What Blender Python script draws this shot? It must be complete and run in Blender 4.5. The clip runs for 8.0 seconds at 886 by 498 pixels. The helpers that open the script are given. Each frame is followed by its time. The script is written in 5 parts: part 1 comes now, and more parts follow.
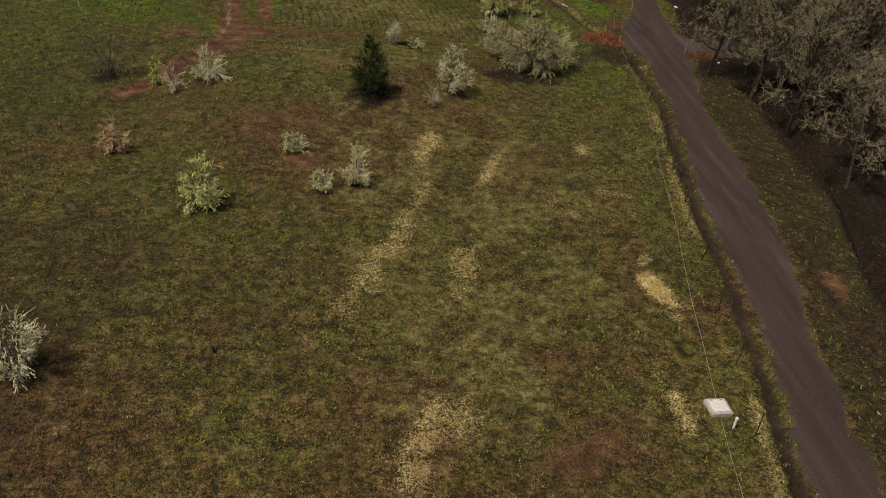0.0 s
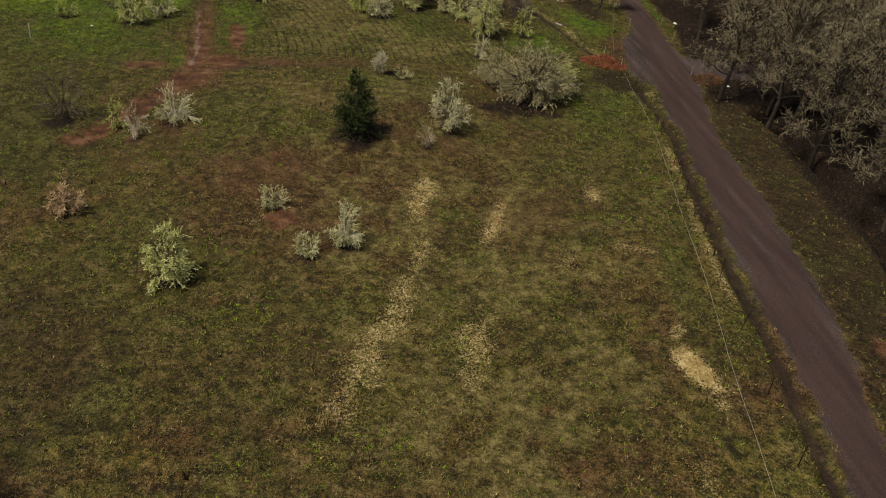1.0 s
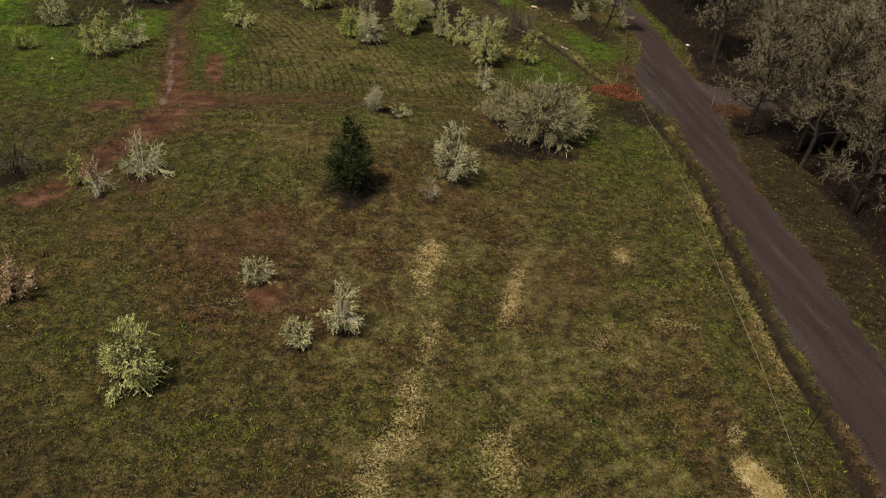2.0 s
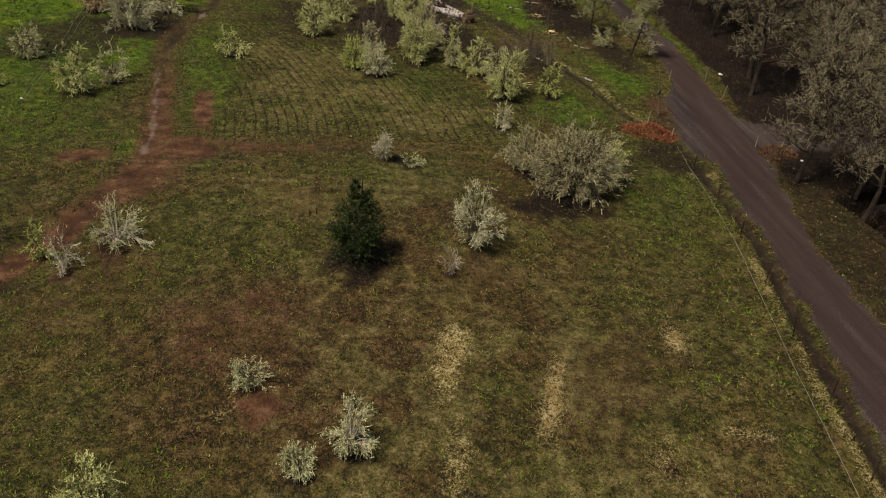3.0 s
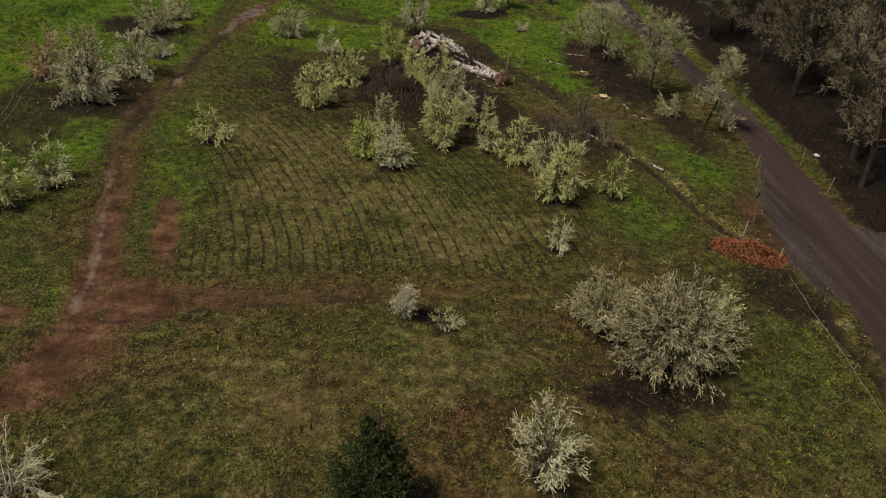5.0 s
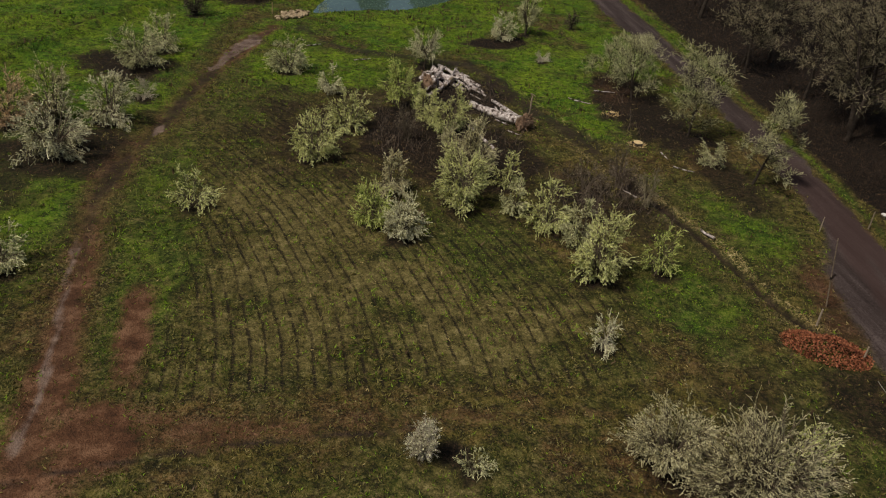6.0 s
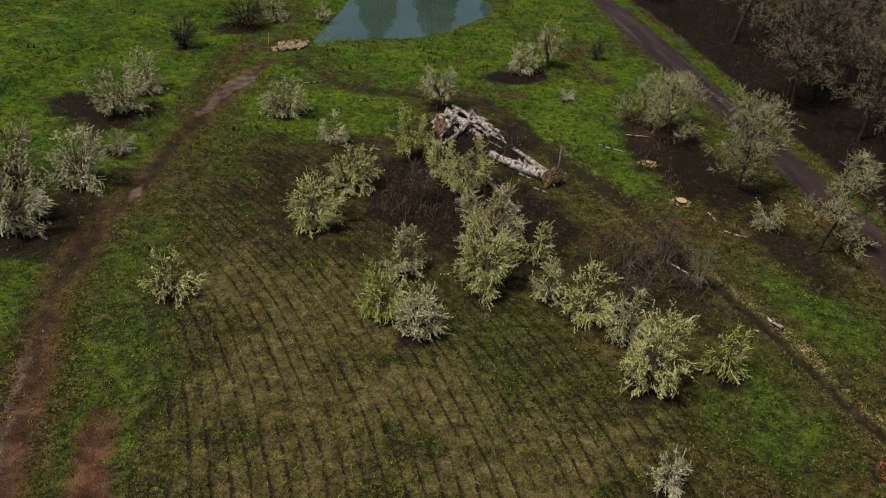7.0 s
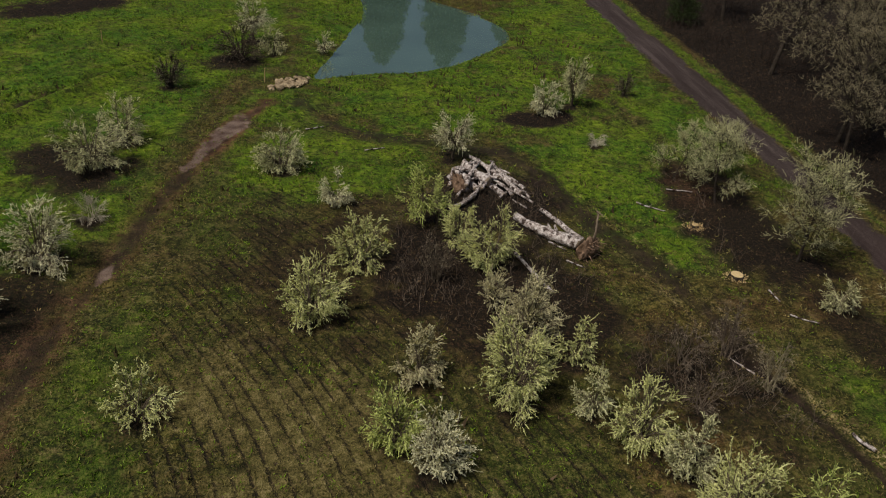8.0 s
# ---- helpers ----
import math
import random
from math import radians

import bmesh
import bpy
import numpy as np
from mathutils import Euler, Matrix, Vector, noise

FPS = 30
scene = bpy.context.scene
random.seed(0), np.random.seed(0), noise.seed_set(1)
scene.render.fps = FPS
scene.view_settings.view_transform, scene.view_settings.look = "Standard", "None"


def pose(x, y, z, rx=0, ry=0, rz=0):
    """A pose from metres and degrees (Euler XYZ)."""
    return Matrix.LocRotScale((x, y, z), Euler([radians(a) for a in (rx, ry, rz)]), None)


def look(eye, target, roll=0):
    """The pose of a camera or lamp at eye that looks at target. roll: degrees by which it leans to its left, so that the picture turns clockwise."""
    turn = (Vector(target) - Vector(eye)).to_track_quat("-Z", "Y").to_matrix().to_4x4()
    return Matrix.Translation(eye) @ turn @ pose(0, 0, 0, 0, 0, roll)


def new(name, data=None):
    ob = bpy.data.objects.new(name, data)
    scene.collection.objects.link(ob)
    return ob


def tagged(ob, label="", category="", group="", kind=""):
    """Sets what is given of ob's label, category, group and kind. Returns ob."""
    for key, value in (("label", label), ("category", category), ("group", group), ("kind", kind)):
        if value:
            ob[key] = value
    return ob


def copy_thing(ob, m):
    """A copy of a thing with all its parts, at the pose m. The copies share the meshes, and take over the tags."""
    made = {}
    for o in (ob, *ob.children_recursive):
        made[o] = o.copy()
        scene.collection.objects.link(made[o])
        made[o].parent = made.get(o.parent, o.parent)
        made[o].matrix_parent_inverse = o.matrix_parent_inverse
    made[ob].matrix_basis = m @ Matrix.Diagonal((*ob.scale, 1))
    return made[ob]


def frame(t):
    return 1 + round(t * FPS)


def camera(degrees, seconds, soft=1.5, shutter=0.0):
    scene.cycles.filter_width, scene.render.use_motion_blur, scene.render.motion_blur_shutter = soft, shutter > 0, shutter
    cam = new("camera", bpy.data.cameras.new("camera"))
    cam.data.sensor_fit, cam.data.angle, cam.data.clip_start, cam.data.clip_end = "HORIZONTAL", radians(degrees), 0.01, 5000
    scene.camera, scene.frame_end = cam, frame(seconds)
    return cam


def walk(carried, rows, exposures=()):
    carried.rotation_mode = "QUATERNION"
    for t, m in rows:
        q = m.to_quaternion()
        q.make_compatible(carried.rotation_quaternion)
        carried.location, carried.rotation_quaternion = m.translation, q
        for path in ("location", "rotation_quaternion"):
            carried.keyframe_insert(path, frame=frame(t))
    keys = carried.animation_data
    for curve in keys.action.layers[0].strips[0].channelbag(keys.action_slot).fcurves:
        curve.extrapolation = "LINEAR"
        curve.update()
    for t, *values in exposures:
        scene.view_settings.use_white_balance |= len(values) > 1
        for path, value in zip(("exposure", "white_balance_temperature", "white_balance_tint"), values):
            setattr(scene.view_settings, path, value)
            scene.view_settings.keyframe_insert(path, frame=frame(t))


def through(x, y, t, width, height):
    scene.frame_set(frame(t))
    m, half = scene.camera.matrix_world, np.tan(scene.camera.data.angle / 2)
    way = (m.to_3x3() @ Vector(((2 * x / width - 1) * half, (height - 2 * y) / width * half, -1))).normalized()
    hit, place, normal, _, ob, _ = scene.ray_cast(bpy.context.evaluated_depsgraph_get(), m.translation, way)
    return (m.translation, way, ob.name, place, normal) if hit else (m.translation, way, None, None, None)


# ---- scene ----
cam = camera(55.0, 8.0, 1.1, 0.12)
EXPOSURE, KELVIN = -0.06, 7000
ROWS = [
    (0.0, 0.00, 0.00, 23.18, 57.64, -5.69, -5.07),
    (0.5, -0.38, 3.29, 23.05, 57.77, -5.63, -6.18),
    (1.0, -0.64, 6.66, 22.89, 57.90, -5.53, -7.05),
    (1.5, -0.79, 10.17, 22.71, 58.03, -5.47, -7.83),
    (3.0, -0.97, 20.96, 22.15, 58.48, -5.44, -8.48),
    (3.5, -0.85, 24.77, 21.94, 58.61, -5.41, -8.44),
    (4.0, -0.67, 28.60, 21.88, 58.60, -5.47, -8.29),
    (4.5, -0.44, 32.43, 21.75, 58.67, -5.45, -8.11),
    (6.0, 0.04, 44.29, 21.57, 58.90, -5.32, -7.86),
    (6.5, 0.13, 48.20, 21.53, 58.98, -5.33, -7.79),
    (7.0, 0.27, 52.06, 21.57, 59.02, -5.17, -7.74),
    (7.5, 0.34, 55.87, 21.61, 59.05, -5.07, -7.72),
    (8.0, 0.51, 59.56, 21.52, 59.29, -5.02, -7.56),
]
walk(cam, [(t, pose(x, y, z, rx, ry, rz)) for t, x, y, z, rx, ry, rz in ROWS],
     exposures=[(0.0, EXPOSURE, KELVIN, 12), (4.0, EXPOSURE - 0.16, KELVIN - 100, 12), (8.0, EXPOSURE - 0.38, KELVIN - 500, 12)])


# ---- world, sun, exposure ----
world = bpy.data.worlds.new("sky")
scene.world = world
world.use_nodes = True
wn = world.node_tree.nodes
sky = wn.new("ShaderNodeTexSky")
sky.sky_type, sky.sun_disc = "NISHITA", False
SUN_ELEV, SUN_AZ = 58.0, 245.0  # degrees; azimuth east of +y
sky.sun_elevation, sky.sun_rotation = radians(SUN_ELEV), radians(SUN_AZ)
sky.air_density, sky.dust_density = 1.0, 3.0
wn["Background"].inputs["Strength"].default_value = 0.05
world.node_tree.links.new(sky.outputs["Color"], wn["Background"].inputs["Color"])
sun_data = bpy.data.lights.new("sun", "SUN")
sun_data.energy, sun_data.angle, sun_data.color = 3.4, radians(11), (1.0, 0.93, 0.81)
sun = new("sun", sun_data)
sun.matrix_world = look((math.sin(radians(SUN_AZ)) * 60, math.cos(radians(SUN_AZ)) * 60, 80), (0, 0, 80 - 60 * math.tan(radians(SUN_ELEV))))


# ---- materials ----
class Nodes:
    """A short way to write node trees."""

    def __init__(self, name):
        self.mat = bpy.data.materials.new(name)
        self.mat.use_nodes = True
        self.tree = self.mat.node_tree
        self.bsdf = self.tree.nodes["Principled BSDF"]

    def add(self, kind, **inputs):
        n = self.tree.nodes.new("ShaderNode" + kind)
        for key, value in inputs.items():
            self.put(n.inputs[key.replace("_", " ")], value)
        return n

    def put(self, socket, value):
        if isinstance(value, bpy.types.NodeSocket):
            self.tree.links.new(value, socket)
        else:
            socket.default_value = value

    def noise(self, scale, detail=3.0, rough=0.6, vector=None):
        n = self.add("TexNoise", Scale=scale, Detail=detail, Roughness=rough)
        if vector is not None:
            self.put(n.inputs["Vector"], vector)
        return n.outputs["Fac"]

    def place(self):
        return self.add("NewGeometry").outputs["Position"]

    def ramp(self, fac, *stops):
        n = self.add("ValToRGB", Fac=fac)
        e = n.color_ramp.elements
        while len(e) < len(stops):
            e.new(0.5)
        for el, (pos, col) in zip(e, stops):
            el.position, el.color = pos, (*col, 1.0)
        return n.outputs["Color"]

    def curve(self, fac, lo, hi):
        n = self.add("MapRange", Value=fac)
        n.inputs["From Min"].default_value, n.inputs["From Max"].default_value = lo, hi
        return n.outputs["Result"]

    def mix(self, fac, a, b, blend="MIX"):
        n = self.add("MixRGB", Fac=fac)
        n.blend_type = blend
        self.put(n.inputs["Color1"], a if isinstance(a, bpy.types.NodeSocket) else (*a, 1.0))
        self.put(n.inputs["Color2"], b if isinstance(b, bpy.types.NodeSocket) else (*b, 1.0))
        return n.outputs["Color"]

    def calc(self, op, a, b=0.0):
        n = self.add("Math")
        n.operation = op
        self.put(n.inputs[0], a)
        self.put(n.inputs[1], b)
        return n.outputs[0]

    def attribute(self, name):
        n = self.add("Attribute")
        n.attribute_name = name
        return n

    def channels(self, name):
        a = self.attribute(name)
        s = self.add("SeparateColor", Color=a.outputs["Color"])
        return s.outputs[0], s.outputs[1], s.outputs[2], a.outputs["Alpha"]

    def bump(self, height, strength, distance):
        n = self.add("Bump", Height=height, Strength=strength, Distance=distance)
        self.put(self.bsdf.inputs["Normal"], n.outputs["Normal"])

    def done(self, color, rough=0.9, metal=0.0, spec=0.3):
        self.put(self.bsdf.inputs["Base Color"], color if isinstance(color, bpy.types.NodeSocket) else (*color, 1.0))
        self.put(self.bsdf.inputs["Roughness"], rough)
        self.put(self.bsdf.inputs["Metallic"], metal)
        self.put(self.bsdf.inputs["Specular IOR Level"], spec)
        return self.mat


def ground_material():
    n = Nodes("field_ground")
    p = n.place()
    lush, red, straw, gravel = n.channels("cover_a")
    mud, litter, rows, dry = n.channels("cover_b")
    big, mid, fine, grit = n.noise(0.14, 2, 0.55, p), n.noise(0.9, 4, 0.65, p), n.noise(6.0, 4, 0.75, p), n.noise(15.0, 1.5, 0.7, p)
    clump = n.noise(1.7, 4, 0.75, p)
    blade = n.calc("ADD", n.calc("MULTIPLY", fine, 0.5), n.calc("MULTIPLY", grit, 0.5))
    tuft = n.calc("ADD", n.calc("MULTIPLY", clump, 0.42), n.calc("MULTIPLY", blade, 0.58))
    speck = n.calc("SUBTRACT", grit, 0.5)
    olive = n.ramp(tuft, (0.419, (0.0085, 0.0078, 0.002)), (0.462, (0.040, 0.0385, 0.0068)), (0.512, (0.090, 0.078, 0.0155)), (0.555, (0.158, 0.126, 0.030)), (0.613, (0.27, 0.212, 0.066)))
    brown = n.ramp(tuft, (0.397, (0.0095, 0.006, 0.003)), (0.476, (0.044, 0.0212, 0.0092)), (0.527, (0.098, 0.0475, 0.0200)), (0.613, (0.190, 0.112, 0.056)))
    base = n.mix(n.calc("MULTIPLY", n.curve(n.calc("ADD", big, n.calc("MULTIPLY", n.calc("SUBTRACT", mid, 0.5), 0.8)), 0.41, 0.63), 0.7), olive, brown)
    base = n.mix(dry, base, brown)
    meadow = n.ramp(tuft, (0.397, (0.008, 0.011, 0.002)), (0.462, (0.025, 0.035, 0.005)), (0.52, (0.057, 0.070, 0.012)), (0.613, (0.150, 0.150, 0.040)))
    deep = n.ramp(tuft, (0.40, (0.007, 0.021, 0.0015)), (0.47, (0.033, 0.094, 0.0050)), (0.54, (0.070, 0.168, 0.009)), (0.62, (0.155, 0.27, 0.024)))
    sunny = n.ramp(tuft, (0.40, (0.020, 0.030, 0.002)), (0.47, (0.094, 0.155, 0.006)), (0.54, (0.185, 0.28, 0.012)), (0.62, (0.32, 0.42, 0.036)))
    green = n.mix(n.curve(n.calc("ADD", n.noise(0.2, 3, 0.6, p), n.calc("MULTIPLY", n.calc("SUBTRACT", mid, 0.5), 0.5)), 0.40, 0.62), deep, sunny)
    col = n.mix(n.curve(lush, 0.0, 0.5), base, meadow)
    col = n.mix(n.curve(n.calc("ADD", lush, n.calc("MULTIPLY", n.calc("SUBTRACT", mid, 0.5), 0.4)), 0.45, 0.85), col, green)
    fleck = n.noise(8.5, 2.5, 0.6, p)
    patchy = n.curve(n.noise(0.55, 3, 0.6, p), 0.36, 0.62)
    hollow = n.calc("MULTIPLY", n.curve(n.noise(2.6, 4, 0.7, p), 0.48, 0.38), 0.92)
    fresh = n.calc("MULTIPLY", n.curve(n.noise(0.42, 4, 0.65, p), 0.50, 0.62), n.calc("SUBTRACT", 1.0, n.calc("MULTIPLY", dry, 0.9)))
    col = n.mix(n.calc("MULTIPLY", fresh, 0.65), col, meadow)
    worn_grass = n.curve(n.noise(0.8, 5, 0.75, p), 0.55, 0.68)
    col = n.mix(n.calc("MULTIPLY", worn_grass, 0.6), col, n.ramp(tuft, (0.40, (0.05, 0.032, 0.014)), (0.52, (0.155, 0.112, 0.048)), (0.62, (0.34, 0.26, 0.13))))
    col = n.mix(hollow, col, n.mix(n.curve(lush, 0.2, 0.7), (0.017, 0.015, 0.005), (0.011, 0.022, 0.003)))
    bright = n.calc("MULTIPLY", n.calc("MULTIPLY", n.curve(fleck, 0.55, 0.68), n.calc("ADD", n.calc("MULTIPLY", patchy, 0.5), 0.03)), n.calc("SUBTRACT", 1.0, n.calc("MULTIPLY", dry, 0.6)))
    col = n.mix(bright, col, n.mix(n.curve(lush, 0.25, 0.7), (0.36, 0.305, 0.135), (0.27, 0.34, 0.045)))
    pale = n.channels("cover_c")[1]
    fallow = n.ramp(tuft, (0.40, (0.026, 0.023, 0.007)), (0.47, (0.084, 0.073, 0.022)), (0.54, (0.165, 0.138, 0.046)), (0.62, (0.33, 0.28, 0.12)))
    col = n.mix(n.curve(n.calc("ADD", pale, n.calc("MULTIPLY", n.calc("SUBTRACT", clump, 0.5), 1.2)), 0.15, 0.75), col, fallow)
    furrow = n.attribute("row_place").outputs["Fac"]
    wave = n.calc("PINGPONG", furrow, 0.5)
    gaps = n.calc("MULTIPLY", n.curve(n.noise(1.9, 4, 0.8, p), 0.40, 0.52), n.curve(n.noise(0.4, 2, 0.6, p), 0.28, 0.52))
    cut = n.calc("MULTIPLY", n.calc("MULTIPLY", n.curve(n.calc("ADD", wave, n.calc("MULTIPLY", speck, 0.35)), 0.13, 0.03), gaps), n.calc("MULTIPLY", rows, 0.85))
    col = n.mix(cut, col, n.ramp(fine, (0.35, (0.010, 0.008, 0.005)), (0.65, (0.032, 0.023, 0.014))))
    tan = n.curve(n.calc("ADD", straw, n.calc("MULTIPLY", n.calc("SUBTRACT", blade, 0.5), 3.0)), 0.28, 0.72)
    col = n.mix(n.calc("MULTIPLY", tan, n.curve(straw, 0.02, 0.25)), col, n.ramp(tuft, (0.36, (0.14, 0.085, 0.026)), (0.50, (0.40, 0.30, 0.115)), (0.60, (0.74, 0.62, 0.33))))
    # dark litter colour; under shrubs the same mask also paints their soft shade
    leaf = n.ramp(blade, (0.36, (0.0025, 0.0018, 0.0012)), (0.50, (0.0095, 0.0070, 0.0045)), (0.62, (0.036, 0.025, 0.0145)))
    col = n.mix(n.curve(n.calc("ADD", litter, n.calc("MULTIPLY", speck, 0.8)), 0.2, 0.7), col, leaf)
    soil = n.ramp(n.calc("ADD", n.calc("MULTIPLY", mid, 0.6), n.calc("MULTIPLY", blade, 0.4)), (0.38, (0.040, 0.019, 0.010)), (0.50, (0.104, 0.047, 0.023)), (0.61, (0.22, 0.118, 0.066)))
    col = n.mix(n.curve(n.calc("ADD", red, n.calc("MULTIPLY", n.calc("SUBTRACT", blade, 0.5), 2.0)), 0.02, 0.78), col, soil)
    wet = n.ramp(n.calc("ADD", n.calc("MULTIPLY", mid, 0.5), n.calc("MULTIPLY", grit, 0.5)), (0.34, (0.009, 0.005, 0.0035)), (0.52, (0.028, 0.017, 0.011)), (0.68, (0.078, 0.051, 0.036)))
    col = n.mix(n.curve(n.calc("ADD", mud, n.calc("MULTIPLY", speck, 0.7)), 0.15, 0.8), col, wet)
    lane = n.add("VectorMath", Vector=p)
    lane.operation = "MULTIPLY"
    lane.inputs[1].default_value = (1.9, 0.13, 1.0)
    worn = n.noise(0.8, 3, 0.6, lane.outputs[0])
    wetness = n.channels("cover_c")[0]
    silt = n.curve(n.calc("ADD", wetness, n.calc("MULTIPLY", n.calc("SUBTRACT", mid, 0.5), 1.0)), 0.3, 0.7)
    silt = n.calc("MULTIPLY", silt, n.curve(wetness, 0.05, 0.3))
    col = n.mix(silt, col, n.ramp(mid, (0.36, (0.095, 0.055, 0.040)), (0.60, (0.25, 0.18, 0.14))))
    stone = n.ramp(n.calc("ADD", n.calc("MULTIPLY", grit, 0.55), n.calc("MULTIPLY", worn, 0.45)), (0.36, (0.024, 0.0165, 0.0150)), (0.50, (0.050, 0.036, 0.033)), (0.62, (0.105, 0.082, 0.077)))
    stone = n.mix(n.calc("MULTIPLY", red, 0.9), stone, n.ramp(n.calc("ADD", n.calc("MULTIPLY", grit, 0.4), n.calc("MULTIPLY", worn, 0.6)), (0.35, (0.044, 0.0250, 0.0225)), (0.65, (0.068, 0.041, 0.037))))
    col = n.mix(n.curve(n.calc("ADD", gravel, n.calc("MULTIPLY", speck, 0.6)), 0.25, 0.65), col, stone)
    relief = n.calc("ADD", n.calc("MULTIPLY", tuft, 0.9), n.calc("MULTIPLY", grit, 0.3))
    relief = n.calc("MULTIPLY", relief, n.calc("SUBTRACT", 1.0, n.calc("MULTIPLY", gravel, 0.8)))
    relief = n.calc("SUBTRACT", relief, n.calc("MULTIPLY", cut, 0.5))
    n.bump(relief, 1.0, 0.14)
    rough = n.mix(silt, n.mix(mud, (0.95, 0.95, 0.95), (0.6, 0.6, 0.6)), (0.36, 0.36, 0.36))
    return n.done(col, rough, 0.0, 0.2)


def leaf_material(name, dark, light, through=0.35, rough=0.6):
    """Leaves, catkins or blades: each one a shade of its own, light passes through them."""
    n = Nodes(name)
    g = n.add("NewGeometry")
    tone = n.calc("ADD", n.calc("MULTIPLY", g.outputs["Random Per Island"], 0.7), n.calc("MULTIPLY", n.noise(1.1, 2, 0.5, g.outputs["Position"]), 0.6))
    col = n.ramp(tone, (0.10, tuple(c * 0.6 for c in dark)), (0.28, dark), (0.78, light))
    n.done(col, rough, 0.0, 0.25)
    if through:
        lit = n.add("BsdfTranslucent", Color=col)
        both = n.add("MixShader", Fac=through)
        n.put(both.inputs[1], n.bsdf.outputs[0])
        n.put(both.inputs[2], lit.outputs[0])
        n.put(n.tree.nodes["Material Output"].inputs["Surface"], both.outputs[0])
    return n.mat


def bark_material(name, dark, light, scale=9.0):
    n = Nodes(name)
    obj = n.add("TexCoord").outputs["Object"]
    f = n.noise(scale, 4, 0.7, obj)
    patch = n.noise(1.7, 2, 0.5, obj)
    col = n.ramp(n.calc("ADD", n.calc("MULTIPLY", f, 0.6), n.calc("MULTIPLY", patch, 0.4)), (0.34, dark), (0.66, light))
    n.bump(f, 0.7, 0.03)
    return n.done(col, 0.9, 0.0, 0.2)


def plain_material(name, a, b, scale=6.0, rough=0.7, metal=0.0):
    n = Nodes(name)
    obj = n.add("TexCoord").outputs["Object"]
    rnd = n.add("ObjectInfo").outputs["Random"]
    f = n.noise(scale, 4, 0.65, obj)
    col = n.ramp(n.calc("ADD", f, n.calc("MULTIPLY", n.calc("SUBTRACT", rnd, 0.5), 0.3)), (0.3, a), (0.7, b))
    n.bump(f, 0.4, 0.02)
    return n.done(col, rough, metal, 0.3)


def log_material():
    """Bleached bark with dark scars and stripped wood."""
    n = Nodes("bleached_log")
    obj = n.add("TexCoord").outputs["Object"]
    f = n.noise(5.0, 5, 0.75, obj)
    scar = n.noise(2.2, 3, 0.7, obj)
    col = n.ramp(f, (0.32, (0.13, 0.095, 0.08)), (0.46, (0.42, 0.36, 0.33)), (0.60, (0.76, 0.71, 0.67)))
    col = n.mix(n.curve(n.noise(3.4, 4, 0.75, obj), 0.50, 0.58), col, (0.060, 0.040, 0.032))
    n.bump(n.calc("ADD", f, scar), 0.8, 0.05)
    return n.done(col, 0.85, 0.0, 0.2)


def water_material(name, tint, rough=0.03, depth=0.55):
    n = Nodes(name)
    p = n.place()
    ripple = n.noise(2.2, 3, 0.5, p)
    n.bump(ripple, 0.06, 0.05)
    n.bsdf.inputs["IOR"].default_value = 1.33
    col = n.ramp(n.noise(0.25, 2, 0.5, p), (0.3, tint), (0.7, tuple(c * 1.3 for c in tint)))
    n.bsdf.inputs["Coat Weight"].default_value = depth
    n.bsdf.inputs["Coat IOR"].default_value = 2.3
    n.bsdf.inputs["Coat Roughness"].default_value = rough
    return n.done(col, rough, 0.0, depth)


M_GROUND = ground_material()
M_GRASS_OLIVE = leaf_material("olive_grass", (0.042, 0.042, 0.0090), (0.262, 0.230, 0.066), 0.25)
M_GRASS_GREEN = leaf_material("green_grass", (0.050, 0.105, 0.005), (0.27, 0.42, 0.032), 0.3)
M_SEDGE = leaf_material("dark_sedge", (0.014, 0.028, 0.003), (0.060, 0.105, 0.013), 0.2)
M_GRASS_STRAW = leaf_material("straw_grass", (0.17, 0.115, 0.034), (0.54, 0.43, 0.18), 0.2)
M_GRASS_BROWN = leaf_material("dead_grass", (0.0363, 0.0238, 0.0145), (0.1518, 0.1023, 0.0561), 0.15)
M_FALLEN = leaf_material("fallen_leaves", (0.0462, 0.0224, 0.0132), (0.2046, 0.1089, 0.0561), 0.1, 0.8)
M_RUST = leaf_material("rust_leaves", (0.10, 0.028, 0.014), (0.40, 0.15, 0.075), 0.1, 0.8)
M_BARK = bark_material("dark_bark", (0.016, 0.012, 0.009), (0.085, 0.068, 0.052))
M_STEM = bark_material("grey_stems", (0.050, 0.038, 0.026), (0.19, 0.155, 0.105))
M_LICHEN = bark_material("lichen_twigs", (0.115, 0.094, 0.056), (0.46, 0.41, 0.255), 14.0)
M_BRUSH = bark_material("brown_brush", (0.022, 0.015, 0.011), (0.085, 0.062, 0.046), 14.0)
M_TWIG = bark_material("bare_twigs", (0.07, 0.052, 0.038), (0.24, 0.19, 0.14), 14.0)
M_PALE_TWIG = bark_material("pale_twigs", (0.30, 0.26, 0.19), (0.70, 0.64, 0.50), 14.0)
